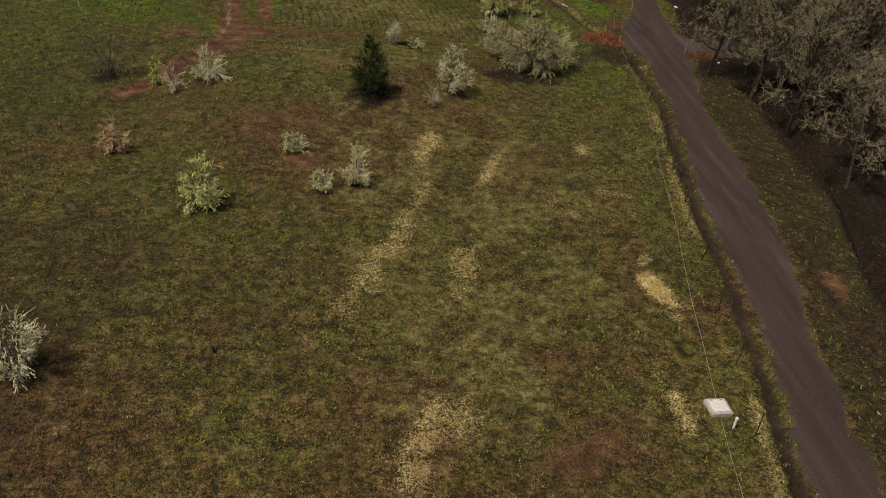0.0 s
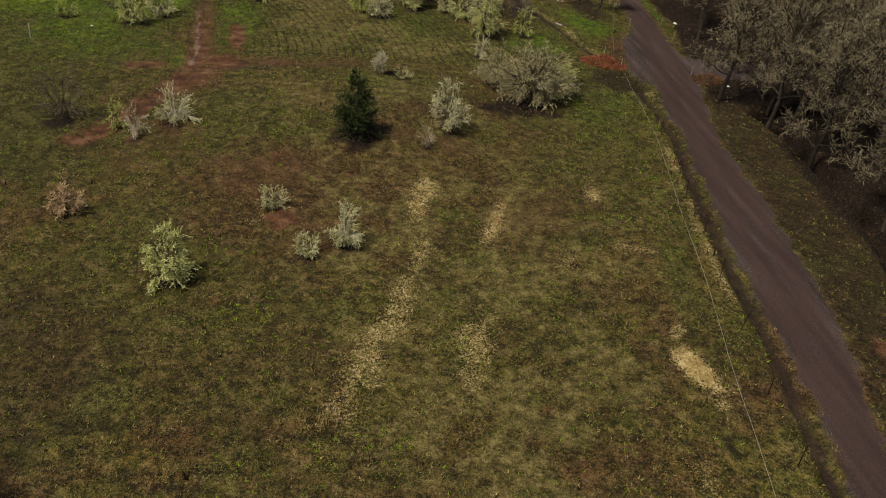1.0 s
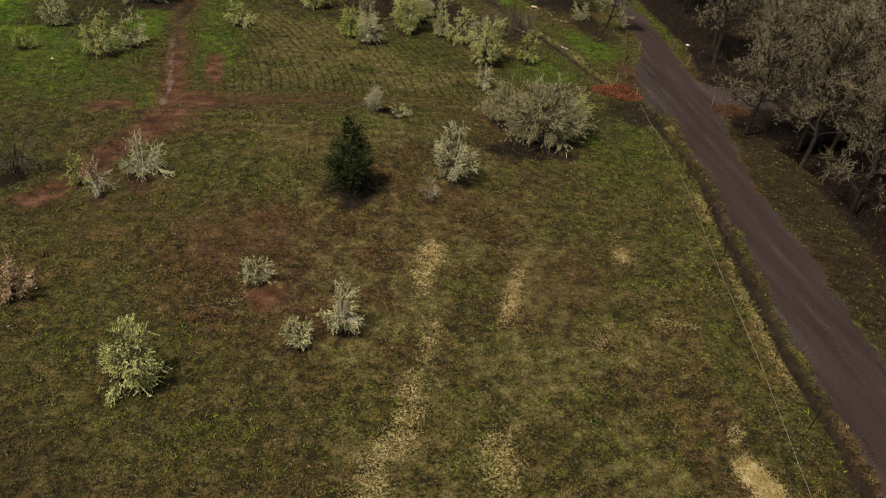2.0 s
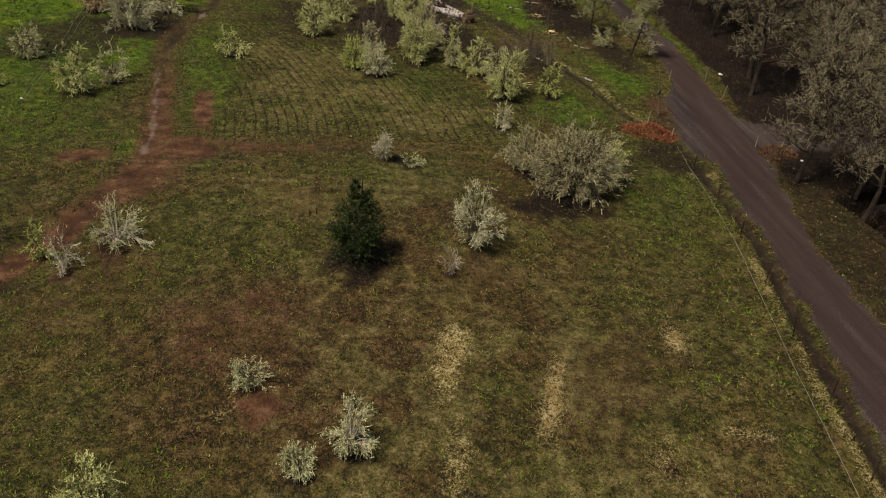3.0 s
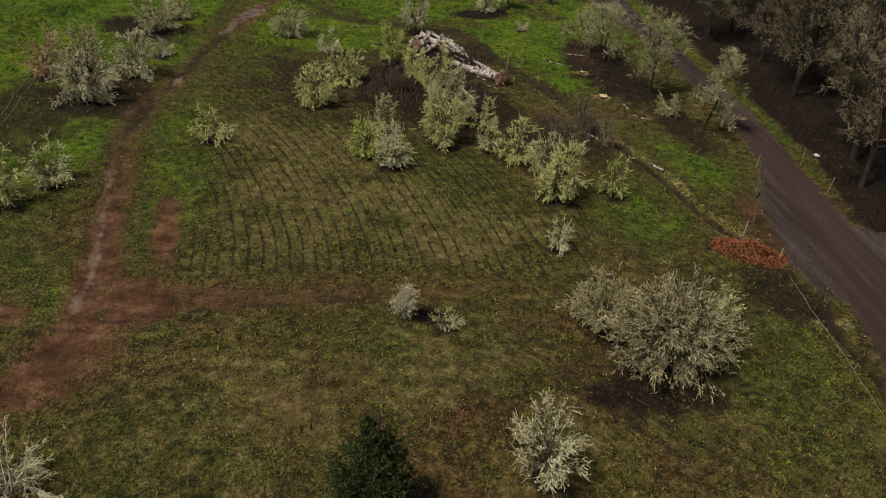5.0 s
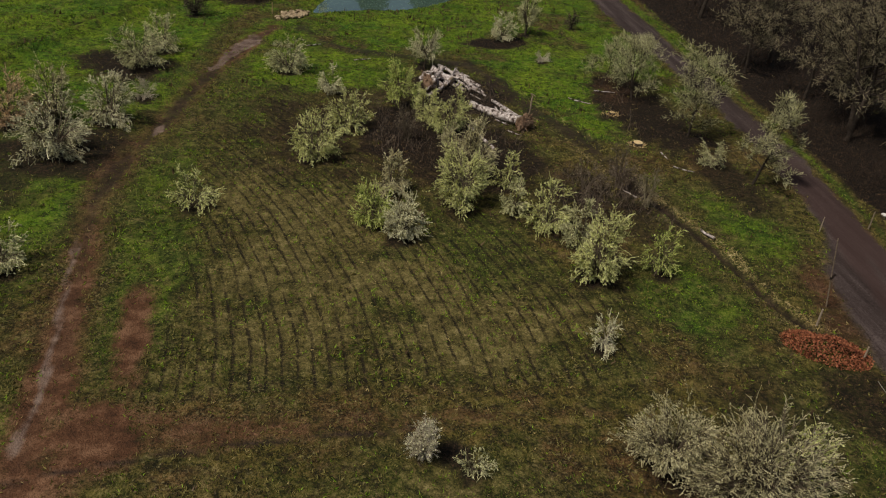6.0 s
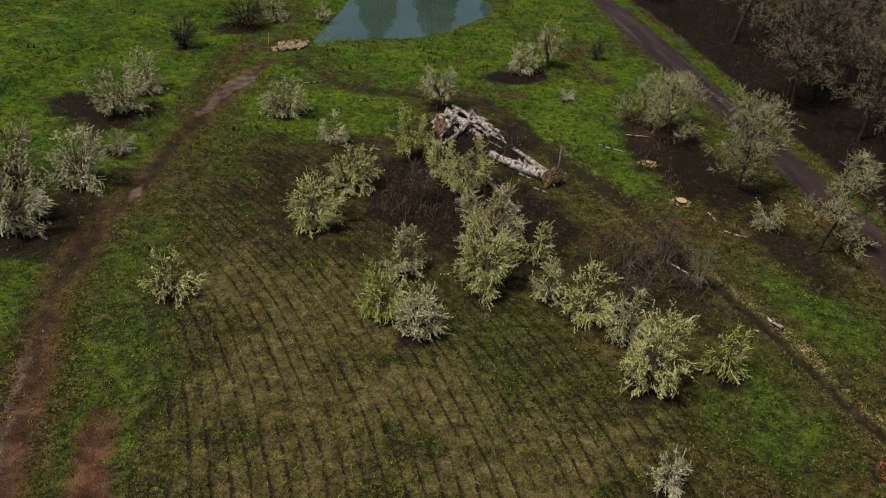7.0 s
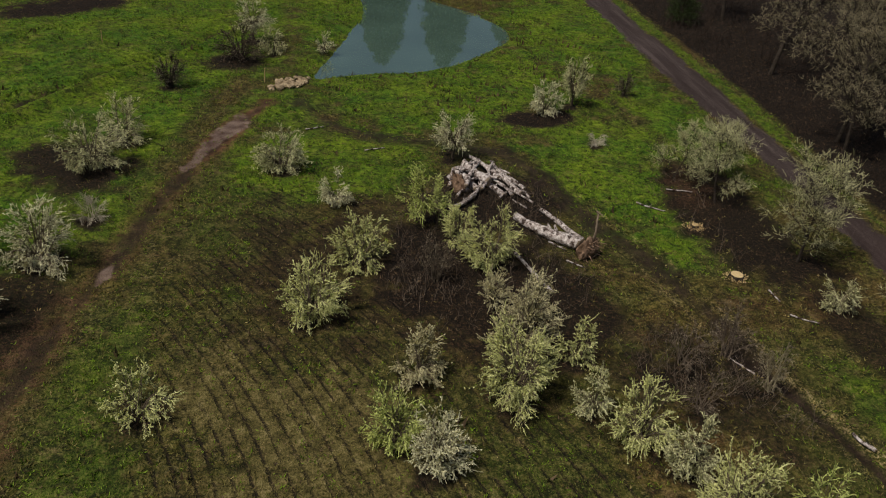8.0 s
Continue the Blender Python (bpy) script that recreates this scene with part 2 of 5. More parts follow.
LEAVES = {
    "yellow_green": leaf_material("yellow_green_leaves", (0.26, 0.29, 0.085), (0.86, 0.87, 0.40), 0.25),
    "cream": leaf_material("cream_blossom", (0.34, 0.32, 0.17), (0.88, 0.86, 0.58), 0.25),
    "green": leaf_material("fresh_green_leaves", (0.20, 0.26, 0.055), (0.72, 0.78, 0.26), 0.3),
    "olive": leaf_material("olive_buds", (0.22, 0.20, 0.10), (0.74, 0.69, 0.41), 0.25),
    "dim": leaf_material("grey_buds", (0.10, 0.08, 0.055), (0.30, 0.25, 0.18), 0.25),
    "tan": leaf_material("tan_dry_leaves", (0.30, 0.20, 0.10), (0.80, 0.60, 0.37), 0.25),
    "lichen": leaf_material("grey_green_lichen", (0.23, 0.235, 0.11), (0.78, 0.77, 0.44), 0.25),
}
M_NEEDLE = leaf_material("dark_needles", (0.009, 0.017, 0.004), (0.052, 0.078, 0.020), 0.15)
M_LOG = log_material()
M_WOOD = plain_material("weathered_wood", (0.17, 0.125, 0.085), (0.42, 0.34, 0.25), 12.0)
M_CUT = plain_material("fresh_cut_wood", (0.46, 0.32, 0.14), (0.74, 0.58, 0.31), 10.0)
M_ROOT = bark_material("clay_roots", (0.105, 0.060, 0.036), (0.38, 0.26, 0.175))
M_STEEL = plain_material("rusty_steel", (0.022, 0.016, 0.013), (0.085, 0.056, 0.040), 20.0, 0.6, 0.6)
M_WHITE = plain_material("white_painted_board", (0.60, 0.60, 0.57), (0.86, 0.86, 0.84), 7.0, 0.5)
M_BORDER = plain_material("weathered_concrete", (0.28, 0.25, 0.21), (0.62, 0.58, 0.52), 14.0, 0.9)
M_PVC = plain_material("white_pvc", (0.70, 0.69, 0.65), (0.86, 0.86, 0.83), 10.0, 0.35)
M_WIRE = plain_material("pale_cord", (0.20, 0.19, 0.15), (0.36, 0.34, 0.27), 4.0, 0.5)
M_STONE = plain_material("tan_riprap", (0.20, 0.15, 0.09), (0.52, 0.41, 0.26), 3.0, 0.9)
M_POND = water_material("pond_water", (0.085, 0.145, 0.115), 0.02, 1.0)
M_CREEK = water_material("creek_water", (0.010, 0.009, 0.008), 0.25, 0.3)


# ---- mesh helpers ----
def build(name, verts, quads=None, tris=None, mats=(), index=None, smooth=False):
    """A mesh object from arrays of corners and faces."""
    quads = np.zeros((0, 4), int) if quads is None else np.asarray(quads, int).reshape(-1, 4)
    tris = np.zeros((0, 3), int) if tris is None else np.asarray(tris, int).reshape(-1, 3)
    verts = np.asarray(verts, float)
    me = bpy.data.meshes.new(name)
    me.vertices.add(len(verts))
    me.vertices.foreach_set("co", verts.ravel())
    loops = np.concatenate([quads.ravel(), tris.ravel()])
    me.loops.add(len(loops))
    me.loops.foreach_set("vertex_index", loops)
    total = len(quads) + len(tris)
    me.polygons.add(total)
    starts = np.concatenate([np.arange(len(quads)) * 4, len(quads) * 4 + np.arange(len(tris)) * 3])
    me.polygons.foreach_set("loop_start", starts)
    if index is not None:
        me.polygons.foreach_set("material_index", np.asarray(index, int))
    me.polygons.foreach_set("use_smooth", np.full(total, smooth))
    for m in mats:
        me.materials.append(m)
    me.update(calc_edges=True)
    me.validate()
    return new(name, me)


class Soup:
    """Gathers quads of several materials into one mesh."""

    def __init__(self):
        self.v, self.q, self.m, self.n = [], [], [], 0

    def add(self, verts, quads, mat=0):
        self.v.append(verts)
        self.q.append(quads + self.n)
        self.m.append(np.full(len(quads), mat))
        self.n += len(verts)

    def mesh(self, name, mats, smooth=False):
        return build(name, np.concatenate(self.v), np.concatenate(self.q), None, mats, np.concatenate(self.m), smooth)


def unit(a):
    return a / np.maximum(np.linalg.norm(a, axis=-1, keepdims=True), 1e-9)


def tubes(paths, radii, sides):
    """Tapered tubes along many paths at once: paths (m, n, 3), radii (m, n)."""
    m, n, _ = paths.shape
    along = unit(paths[:, -1] - paths[:, 0])
    helper = np.where(np.abs(along[:, 2:3]) > 0.8, np.array([[1.0, 0, 0]]), np.array([[0, 0, 1.0]]))
    a = unit(np.cross(along, helper))
    b = np.cross(along, a)
    ang = np.arange(sides) * 2 * np.pi / sides
    ring = a[:, None, None] * np.cos(ang)[None, None, :, None] + b[:, None, None] * np.sin(ang)[None, None, :, None]
    verts = (paths[:, :, None] + ring * radii[:, :, None, None]).reshape(-1, 3)
    i, j, k = np.meshgrid(np.arange(m), np.arange(n - 1), np.arange(sides), indexing="ij")
    base, nxt = (i * n + j) * sides, (k + 1) % sides
    quads = np.stack([base + k, base + nxt, base + sides + nxt, base + sides + k], -1).reshape(-1, 4)
    return verts, quads


def shoots(rng, starts, ways, lengths, n, lift, wobble):
    """Curving paths: from each start, along its way, bending up by lift and wandering."""
    m = len(starts)
    out = np.zeros((m, n, 3))
    out[:, 0] = starts
    way = unit(ways)
    step = (lengths / (n - 1))[:, None]
    for i in range(1, n):
        way = unit(way + np.array([0, 0, lift / n]) + rng.normal(0, wobble, (m, 3)))
        out[:, i] = out[:, i - 1] + way * step
    return out


def along(paths, which, t):
    """Points and ways at the share t of the paths numbered which."""
    n = paths.shape[1]
    f = np.clip(t, 0, 0.999) * (n - 1)
    i = f.astype(int)
    a, b = paths[which, i], paths[which, i + 1]
    return a + (b - a) * (f - i)[:, None], unit(b - a)


def leaves(rng, spots, ways, length, width, loose=0.8):
    """Small pointed leaves, one quad each."""
    m = len(spots)
    d = unit(ways + rng.normal(0, loose, (m, 3)))
    s = unit(np.cross(d, rng.normal(0, 1, (m, 3))))
    ln = length * rng.uniform(0.6, 1.3, (m, 1))
    wd = width * rng.uniform(0.6, 1.3, (m, 1))
    v = np.stack([spots, spots + d * ln * 0.5 + s * wd * 0.5, spots + d * ln, spots + d * ln * 0.5 - s * wd * 0.5], 1).reshape(-1, 3)
    return v, np.arange(m * 4).reshape(-1, 4)


def thing(name, place, label, category, group="", kind=""):
    ob = new(name)
    ob.location = place
    ob.empty_display_size = 0.2
    return tagged(ob, label, category, group, kind)


def under(ob, parent, label=""):
    """Makes ob, built round its parent's base, a part of it."""
    ob.parent = parent
    if label:
        ob["label"] = label
    return ob


def part(name, bm, material, parent, label=""):
    me = bpy.data.meshes.new(name)
    bm.to_mesh(me)
    bm.free()
    me.materials.append(material)
    return under(new(name, me), parent, label)


# ---- plan of the ground ----
LATTICE = np.random.default_rng(5).random((257, 257))


def value_noise(x, y, size, seed=0):
    """Smooth noise from 0 to 1 with bumps of that size in metres."""
    c, s = math.cos(0.6 + seed), math.sin(0.6 + seed)
    u, v = (x * c - y * s) / size + 37.3 * seed + 10000, (x * s + y * c) / size + 91.7 * seed + 10000
    i, j = np.floor(u).astype(int), np.floor(v).astype(int)
    f, g = u - i, v - j
    f, g = f * f * (3 - 2 * f), g * g * (3 - 2 * g)
    a, b = LATTICE[i % 256, j % 256], LATTICE[(i + 1) % 256, j % 256]
    c, d = LATTICE[i % 256, (j + 1) % 256], LATTICE[(i + 1) % 256, (j + 1) % 256]
    return (a * (1 - f) + b * f) * (1 - g) + (c * (1 - f) + d * f) * g


def fbm(x, y, size, seed=0):
    return (value_noise(x, y, size, seed) + 0.5 * value_noise(x, y, size / 2.1, seed + 1) + 0.25 * value_noise(x, y, size / 4.3, seed + 2)) / 1.75


def ease(a, lo, hi):
    t = np.clip((a - lo) / (hi - lo), 0, 1)
    return t * t * (3 - 2 * t)


def line_distance(x, y, line):
    best = np.full(np.shape(x), 1e9)
    for (ax, ay), (bx, by) in zip(line[:-1], line[1:]):
        dx, dy = bx - ax, by - ay
        t = np.clip(((x - ax) * dx + (y - ay) * dy) / (dx * dx + dy * dy), 0, 1)
        best = np.minimum(best, np.hypot(x - ax - t * dx, y - ay - t * dy))
    return best


def inside(x, y, ring):
    hit = np.zeros(np.shape(x), bool)
    for (ax, ay), (bx, by) in zip(ring, ring[1:] + ring[:1]):
        cross = (ay > y) != (by > y)
        hit ^= cross & (x < (bx - ax) * (y - ay) / ((by - ay) or 1e-9) + ax)
    return hit


def depth_in(x, y, ring):
    """Metres inside the ring; negative outside."""
    return np.where(inside(x, y, ring), 1, -1) * line_distance(x, y, ring + ring[:1])


def blob(x, y, cx, cy, rx, ry, turn=0.0):
    c, s = math.cos(radians(turn)), math.sin(radians(turn))
    u, v = (x - cx) * c + (y - cy) * s, -(x - cx) * s + (y - cy) * c
    return np.hypot(u / rx, v / ry)


ROAD_Y = [-40, 16, 22.5, 25.8, 29.7, 34.3, 40, 47, 56.4, 63, 69, 77, 82, 87, 92.5, 97, 102, 113, 122, 133, 147, 165, 260]
ROAD_L = [10, 17.2, 18.4, 19.2, 20.0, 20.75, 21.4, 22.5, 24.4, 25.0, 26.0, 27.7, 29.0, 29.5, 30.0, 30.1, 30.1, 29.8, 29.4, 29.4, 29.5, 28.6, 24.5]
ROAD_R = [12.8, 19.8, 21.2, 21.8, 22.6, 23.8, 25.1, 26.0, 27.0, 28.4, 29.8, 30.9, 31.5, 32.0, 32.3, 32.4, 32.4, 32.6, 32.8, 32.6, 32.5, 31.7, 27.8]
POND = [(0.48, 119.89), (2.44, 125.62), (4.3, 132.81), (6.03, 137.12), (5.89, 142.09), (5.17, 144.9), (9.03, 148.83), (10.46, 145.19), (14.17, 141.04), (17.02, 138.04), (18.37, 133.89), (16.58, 129.97), (11.91, 124.82), (8.87, 122.7), (4.92, 122.13), (2.71, 121.29)]
PATH = [(-13.93, 53.7), (-11.62, 56.83), (-10.09, 60.79), (-8.84, 64.36), (-8.73, 69.4), (-9.5, 76.8), (-10.16, 84.07), (-9.52, 88.35), (-8.35, 93.14), (-7.63, 96.84), (-6.37, 102.89), (-5.38, 106.12), (-3.81, 110.61), (-2.15, 114.88)]
TRACK = [(-0.1, 115.13), (0.95, 112.12), (2.87, 110), (5.64, 108.89), (9.19, 108.53), (12.27, 107.42), (14.38, 103.95), (15.92, 98.14), (17.77, 94.06), (19.55, 86.19)]
DITCH = [(16.4, 14), (17.9, 22.5), (18.65, 25.8), (19.3, 29.7), (20.1, 34.2), (20.75, 39.9), (21.85, 47), (23.7, 56.4), (24.1, 62), (24.0, 66)]
BANK = [(18.81, 87.17), (19.86, 84.96), (21.23, 80.07), (22.01, 75.46), (23, 72.12)]
CREEK = [(38.5, 64.0), (32.2, 61.9), (32.7, 58.9), (32.8, 56.7), (32.7, 53.5), (32.0, 45.1), (29.9, 38.6), (28.9, 34.6), (28.0, 27.0), (27.2, 10.0)]
DYKE = [(-21.54, 101.52), (-18.02, 108.46), (-14.97, 114.59), (-11.91, 119.57), (-8.58, 124.03), (-5.36, 130.17)]
GULLY = [(x - 0.9, y + 0.9) for x, y in DYKE]
RUT = [(-14.82, 66.12), (-10.83, 64.70), (-8.50, 64.67), (-3.85, 65.51), (4.17, 66.25)]
APRON = [(26.6, 78), (25.4, 73.7), (24.4, 70.4), (24.9, 66.5), (28, 64), (30, 71), (29, 82)]  # bare earth where the roads meet
WATER_Z = -0.5


def rounded(ring, times=2):
    """The ring with its corners cut, again and again."""
    for _ in range(times):
        out = []
        for (ax, ay), (bx, by) in zip(ring, ring[1:] + ring[:1]):
            out += [(ax * 0.75 + bx * 0.25, ay * 0.75 + by * 0.25), (ax * 0.25 + bx * 0.75, ay * 0.25 + by * 0.75)]
        ring = out
    return ring


POND = rounded(POND)


def road_amount(x, y):
    l, r = np.interp(y, ROAD_Y, ROAD_L), np.interp(y, ROAD_Y, ROAD_R)
    wob = (fbm(x, y, 2.5, 11) - 0.5) * 0.9
    ragged = (fbm(x, y, 0.8, 13) - 0.5) * 0.7
    main = ease(np.minimum(x - l, r - x) + wob * 0.8 + ragged, -0.45, 0.55)
    side = ease(np.minimum(2.1 + 0.5 * np.clip(32.7 - x, 0, 4) - np.abs(y - 71.1), x - 27.1) + wob + ragged, -0.5, 0.6)
    apron = 0.8 * ease(depth_in(x, y, APRON) + wob * 1.4 + ragged, -0.6, 0.9)
    return np.maximum(np.maximum(main, side), apron)


def ground(x, y):
    """Height of the ground."""
    x, y = np.asarray(x, float), np.asarray(y, float)
    z = 0.15 - 0.0001 * np.clip(y - 60, 0, 90) ** 2
    z = z + 1.1 * np.exp(-((x - 2) / 11) ** 2 - ((y - 60) / 8.5) ** 2)  # a low rise across the meadow
    z = z + (fbm(x, y, 9, 3) - 0.5) * 0.22 + (fbm(x, y, 1.1, 4) - 0.5) * 0.07
    road = road_amount(x, y)
    z = z + 0.05 * road
    z = z - 0.32 * np.exp(-(line_distance(x, y, DITCH) / 0.42) ** 2) * (1 - road)
    z = z - 0.28 * np.exp(-(line_distance(x, y, BANK) / 0.4) ** 2)
    z = z - 1.4 * np.exp(-(line_distance(x, y, CREEK) / 0.65) ** 4)
    z = z - 0.10 * np.exp(-(line_distance(x, y, PATH) / 0.6) ** 2)
    d = line_distance(x, y, TRACK)
    z = z - 0.09 * np.exp(-((d - 0.75) / 0.22) ** 2)
    z = z + 0.7 * np.exp(-blob(x, y, 19.14, 115.93, 3.42, 3.14, 43.4) ** 2) * 0.5
    z = z + 0.45 * np.exp(-(line_distance(x, y, DYKE) / 0.7) ** 2) - 0.4 * np.exp(-(line_distance(x, y, GULLY) / 0.6) ** 2)
    p = depth_in(x, y, POND) + (fbm(x, y, 1.6, 8) - 0.5) * 0.5
    z = np.where(p > -1.2, z + (WATER_Z - 0.02 - z) * ease(p, -1.2, 0.0), z)
    z = z - 0.7 * ease(p, 0.0, 2.5)
    return z


SPOTS = []  # where shrubs shed leaves and soft shade is painted beneath: x, y, width


def cover(x, y):
    """How much of each ground cover grows or lies at a place."""
    n1, n2, n3 = fbm(x, y, 7, 21), fbm(x, y, 2.2, 31), fbm(x, y, 0.9, 41)
    wob = (n1 - 0.5) * 1.4 + (n2 - 0.5) * 0.9
    road = road_amount(x, y)
    l, r = np.interp(y, ROAD_Y, ROAD_L), np.interp(y, ROAD_Y, ROAD_R)
    path_d, track_d = line_distance(x, y, PATH), line_distance(x, y, TRACK)

    def soft(b, w=0.5):
        return ease(1 - b + wob * 0.45 + (n3 - 0.5) * 0.8, -w * 0.5, w)

    lush = np.zeros(np.shape(x))
    for cx, cy, rx, ry, turn, amount in [
        (9.68, 121.04, 13.81, 12.71, 42.87, 1.0), (19.9, 105.71, 6.35, 14.48, 10.11, 0.95), (24.42, 135.39, 8.23, 17.93, -5.5, 0.95), (-18.96, 126.55, 13.04, 20.14, -6.33, 0.78), (-12.73, 103.12, 6.48, 18.66, -8.41, 0.74),
        (-16.02, 78.59, 6.44, 15.82, -4.07, 0.58), (-6.69, 79.81, 2.42, 15.7, 2.88, 0.56), (0.07, 105.64, 5.03, 7.49, -7.22, 0.88), (19.91, 62.93, 4.22, 9.74, -19.64, 0.45), (24.49, 81.69, 2.98, 5.88, 13.3, 0.7),
        (18.05, 74.97, 3.62, 4.92, -9.09, 0.62), (35.74, 125.35, 1.34, 22.97, -4.37, 0.75), (-9.64, 37.92, 4.9, 10.66, -4.37, 0.42), (-9.81, 66.53, 1.1, 1.91, -24.03, 0.62), (3.36, 136.82, 5.09, 10.19, -5.29, 0.95), (-0.98, 113.73, 4.54, 6.9, -7, 0.8), (3.58, 105.03, 6.11, 4.94, 9.13, 0.78), (26.5, 115.7, 3.74, 14.99, 1.85, 0.9), (-5.55, 125.17, 6.05, 8.84, -7.5, 0.85),
        (2.29, 74.98, 2.41, 1.94, 7.38, 0.5), (-2.25, 100.68, 4.52, 11.17, -4.44, 0.5), (21.7, 81.05, 5.17, 9.65, 4.62, 0.4), (4.02, 95.76, 7.04, 11.17, -6.56, 0.3), (7.04, 72.55, 3.1, 1.89, -40.94, 0.55), (-19.46, 54.75, 6.86, 16.73, -3.95, 0.45), (19.48, 49.73, 1.29, 21.79, -10.74, 0.4), (26.18, 38.87, 1.6, 9.58, -4.4, 0.25)]:
        lush = np.maximum(lush, amount * soft(blob(x, y, cx, cy, rx, ry, turn)))
    lush = np.maximum(lush, 0.9 * ease(-(x + 9.5) + 0.25 * np.clip(y - 92, 0, 40) + wob * 1.5, 0, 3) * ease(y, 66, 84))
    lush = np.maximum(lush, 0.34 * ease(n1, 0.42, 0.62) * ease(y, 11.9, 23.6))
    lush = np.maximum(lush, 0.95 * ease(1.0 - line_distance(x, y, DYKE) + wob * 0.5, 0, 0.7))
    rows_ring = [(-6.32, 68.07), (-5.44, 76.19), (-5.76, 90.81), (-1.67, 101.91), (4.41, 101.93), (6.74, 90.83), (12.05, 79.82), (15.74, 74.97), (14.27, 68.34)]
    rows = ease(depth_in(x, y, rows_ring) + wob * 0.4, -0.2, 0.9)
    lush = np.maximum(lush, rows * (0.26 + 0.2 * ease(n1, 0.35, 0.6)) * (1 - 0.5 * ease(y, 81.2, 91)))
    dry = np.zeros(np.shape(x))
    for cx, cy, rx, ry, turn, amount in [
        (0.83, 93.28, 6.02, 9.9, -6.13, 0.6), (7.16, 89.6, 4.52, 7.42, -6.33, 0.85), (-1.19, 47.41, 9.66, 8.81, 67.82, 0.75), (7.99, 50.97, 12.96, 5.99, 0.76, 0.45), (6.16, 23.37, 8.9, 7.03, 4.75, 0.6), (-10.51, 21.22, 8.21, 6.8, 80.16, 0.7), (11.78, 61.78, 4.53, 3.61, 6.88, 0.6), (-7.31, 59.35, 7.62, 4.37, 39.55, 0.4), (12.91, 35.36, 4.95, 7.15, -7.29, 0.35), (1.24, 83.47, 5.14, 4.78, 34.36, 0.45)]:
        dry = np.maximum(dry, amount * soft(blob(x, y, cx, cy, rx, ry, turn), 0.8))
    straw = np.zeros(np.shape(x))
    for cx, cy, rx, ry, turn, amount in [
        (16.0, 33.6, 0.62, 2.3, 3, 1.25), (3.6, 22.2, 1.1, 2.8, -25, 0.75), (2.4, 35.4, 0.8, 4.6, -21, 0.46), (6.4, 34.5, 0.9, 2.4, -15, 0.46), (9.3, 45.6, 0.5, 2.4, -20, 0.72), (5.4, 47.4, 0.55, 2.3, -18, 0.55),
        (4.6, 41.6, 0.5, 2.2, -14, 0.42), (15.7, 49.0, 0.5, 1.2, 0, 0.55), (12.7, 42.0, 0.7, 1.8, -20, 0.38), (16.8, 42.8, 1.4, 0.5, -10, 0.42), (14.2, 24.9, 0.55, 2.2, 8, 0.58), (-3.4, 44.9, 0.7, 0.4, 10, 0.85), (13.9, 59.7, 1.2, 0.42, 0, 0.55)]:
        straw = np.maximum(straw, amount * ease(1.55 - blob(x, y, cx, cy, rx, ry, turn) + (n2 - 0.5) * 1.6 + (n3 - 0.5) * 1.6, -0.1, 1.6))
    straw = np.maximum(straw, 0.5 * ease(0.65 - np.abs(line_distance(x, y, DITCH) - 0.75) + (n2 - 0.5) * 1.6, 0.1, 0.9) * (y < 65.3))
    straw = np.maximum(straw, 0.4 * ease(0.8 - np.abs(line_distance(x, y, BANK) - 0.5) + (n2 - 0.5), 0.1, 0.8))
    straw = np.maximum(straw, 0.42 * ease(0.5 - line_distance(x + 0.45, y, PATH) + (n3 - 0.5) * 0.6, 0, 0.4) * ease(y, 65.3, 69) * (1 - ease(y, 78.7, 82.4)))
    dry = np.maximum(dry, 0.66 * (1 - ease(y - 1.2 * x, 95, 110) * (x < 2)) * ease(fbm(x, y, 4.5, 77) + (n2 - 0.5) * 0.25, 0.50, 0.66) * (1 - 0.7 * ease(y, 59.3, 71.4)))
    straw = np.maximum(straw, 0.36 * ease(0.35 - np.abs(track_d - 0.9) + (n3 - 0.5) * 0.9, 0, 0.5) * (x > 15) * (y < 102))
    red = np.zeros(np.shape(x))
    for cx, cy, rx, ry, turn, amount in [(-3.99, 49.8, 3.99, 3.56, 13.66, 0.3), (7.24, 54.06, 4.99, 2.4, 0.93, 0.24), (11.62, 46.17, 4.02, 3.56, 13.79, 0.25), (-9.76, 52.2, 3.94, 5.99, -6.05, 0.25), (0.63, 59.35, 4.02, 3.58, 14.88, 0.22), (-2.3, 45.3, 1.35, 1.7, 0, 1.25), (-6.83, 66.53, 3.18, 2.62, 51.15, 1.0), (-8.54, 64.36, 2.67, 2.17, 79.44, 0.95), (-6.38, 72.06, 0.86, 5.51, 4.54, 1.0), (-2.81, 66.36, 3.39, 1.15, 0.5, 0.55), (6.23, 67.07, 6.03, 0.73, 2.52, 0.36), (-11.06, 59.59, 1.11, 3.99, -29.24, 0.55), (25.24, 72.37, 1.54, 3.87, 2.66, 0.42), (-12.07, 65.72, 1.88, 1.08, 1.71, 0.85), (-9.34, 61.75, 1.91, 3.32, -24.26, 0.7), (9.52, 22.04, 2.59, 1.34, 25.58, 0.45), (3.92, 21.91, 1.27, 2.59, -12, 0.45), (-2.44, 51.91, 0.61, 0.58, 46.71, 0.6), (25.85, 34.45, 0.9, 1.43, -6.74, 0.7), (41.38, 87.55, 2.06, 1.48, 5.64, 0.8), (-12.95, 23.8, 1.56, 4.1, -3.97, 0.35), (23.07, 102.99, 2.07, 3.96, 0.94, 0.22)]:
        red = np.maximum(red, amount * ease(1.15 - blob(x, y, cx, cy, rx, ry, turn) + wob * 0.6 + (n3 - 0.5) * 1.0, 0.0, 0.9))
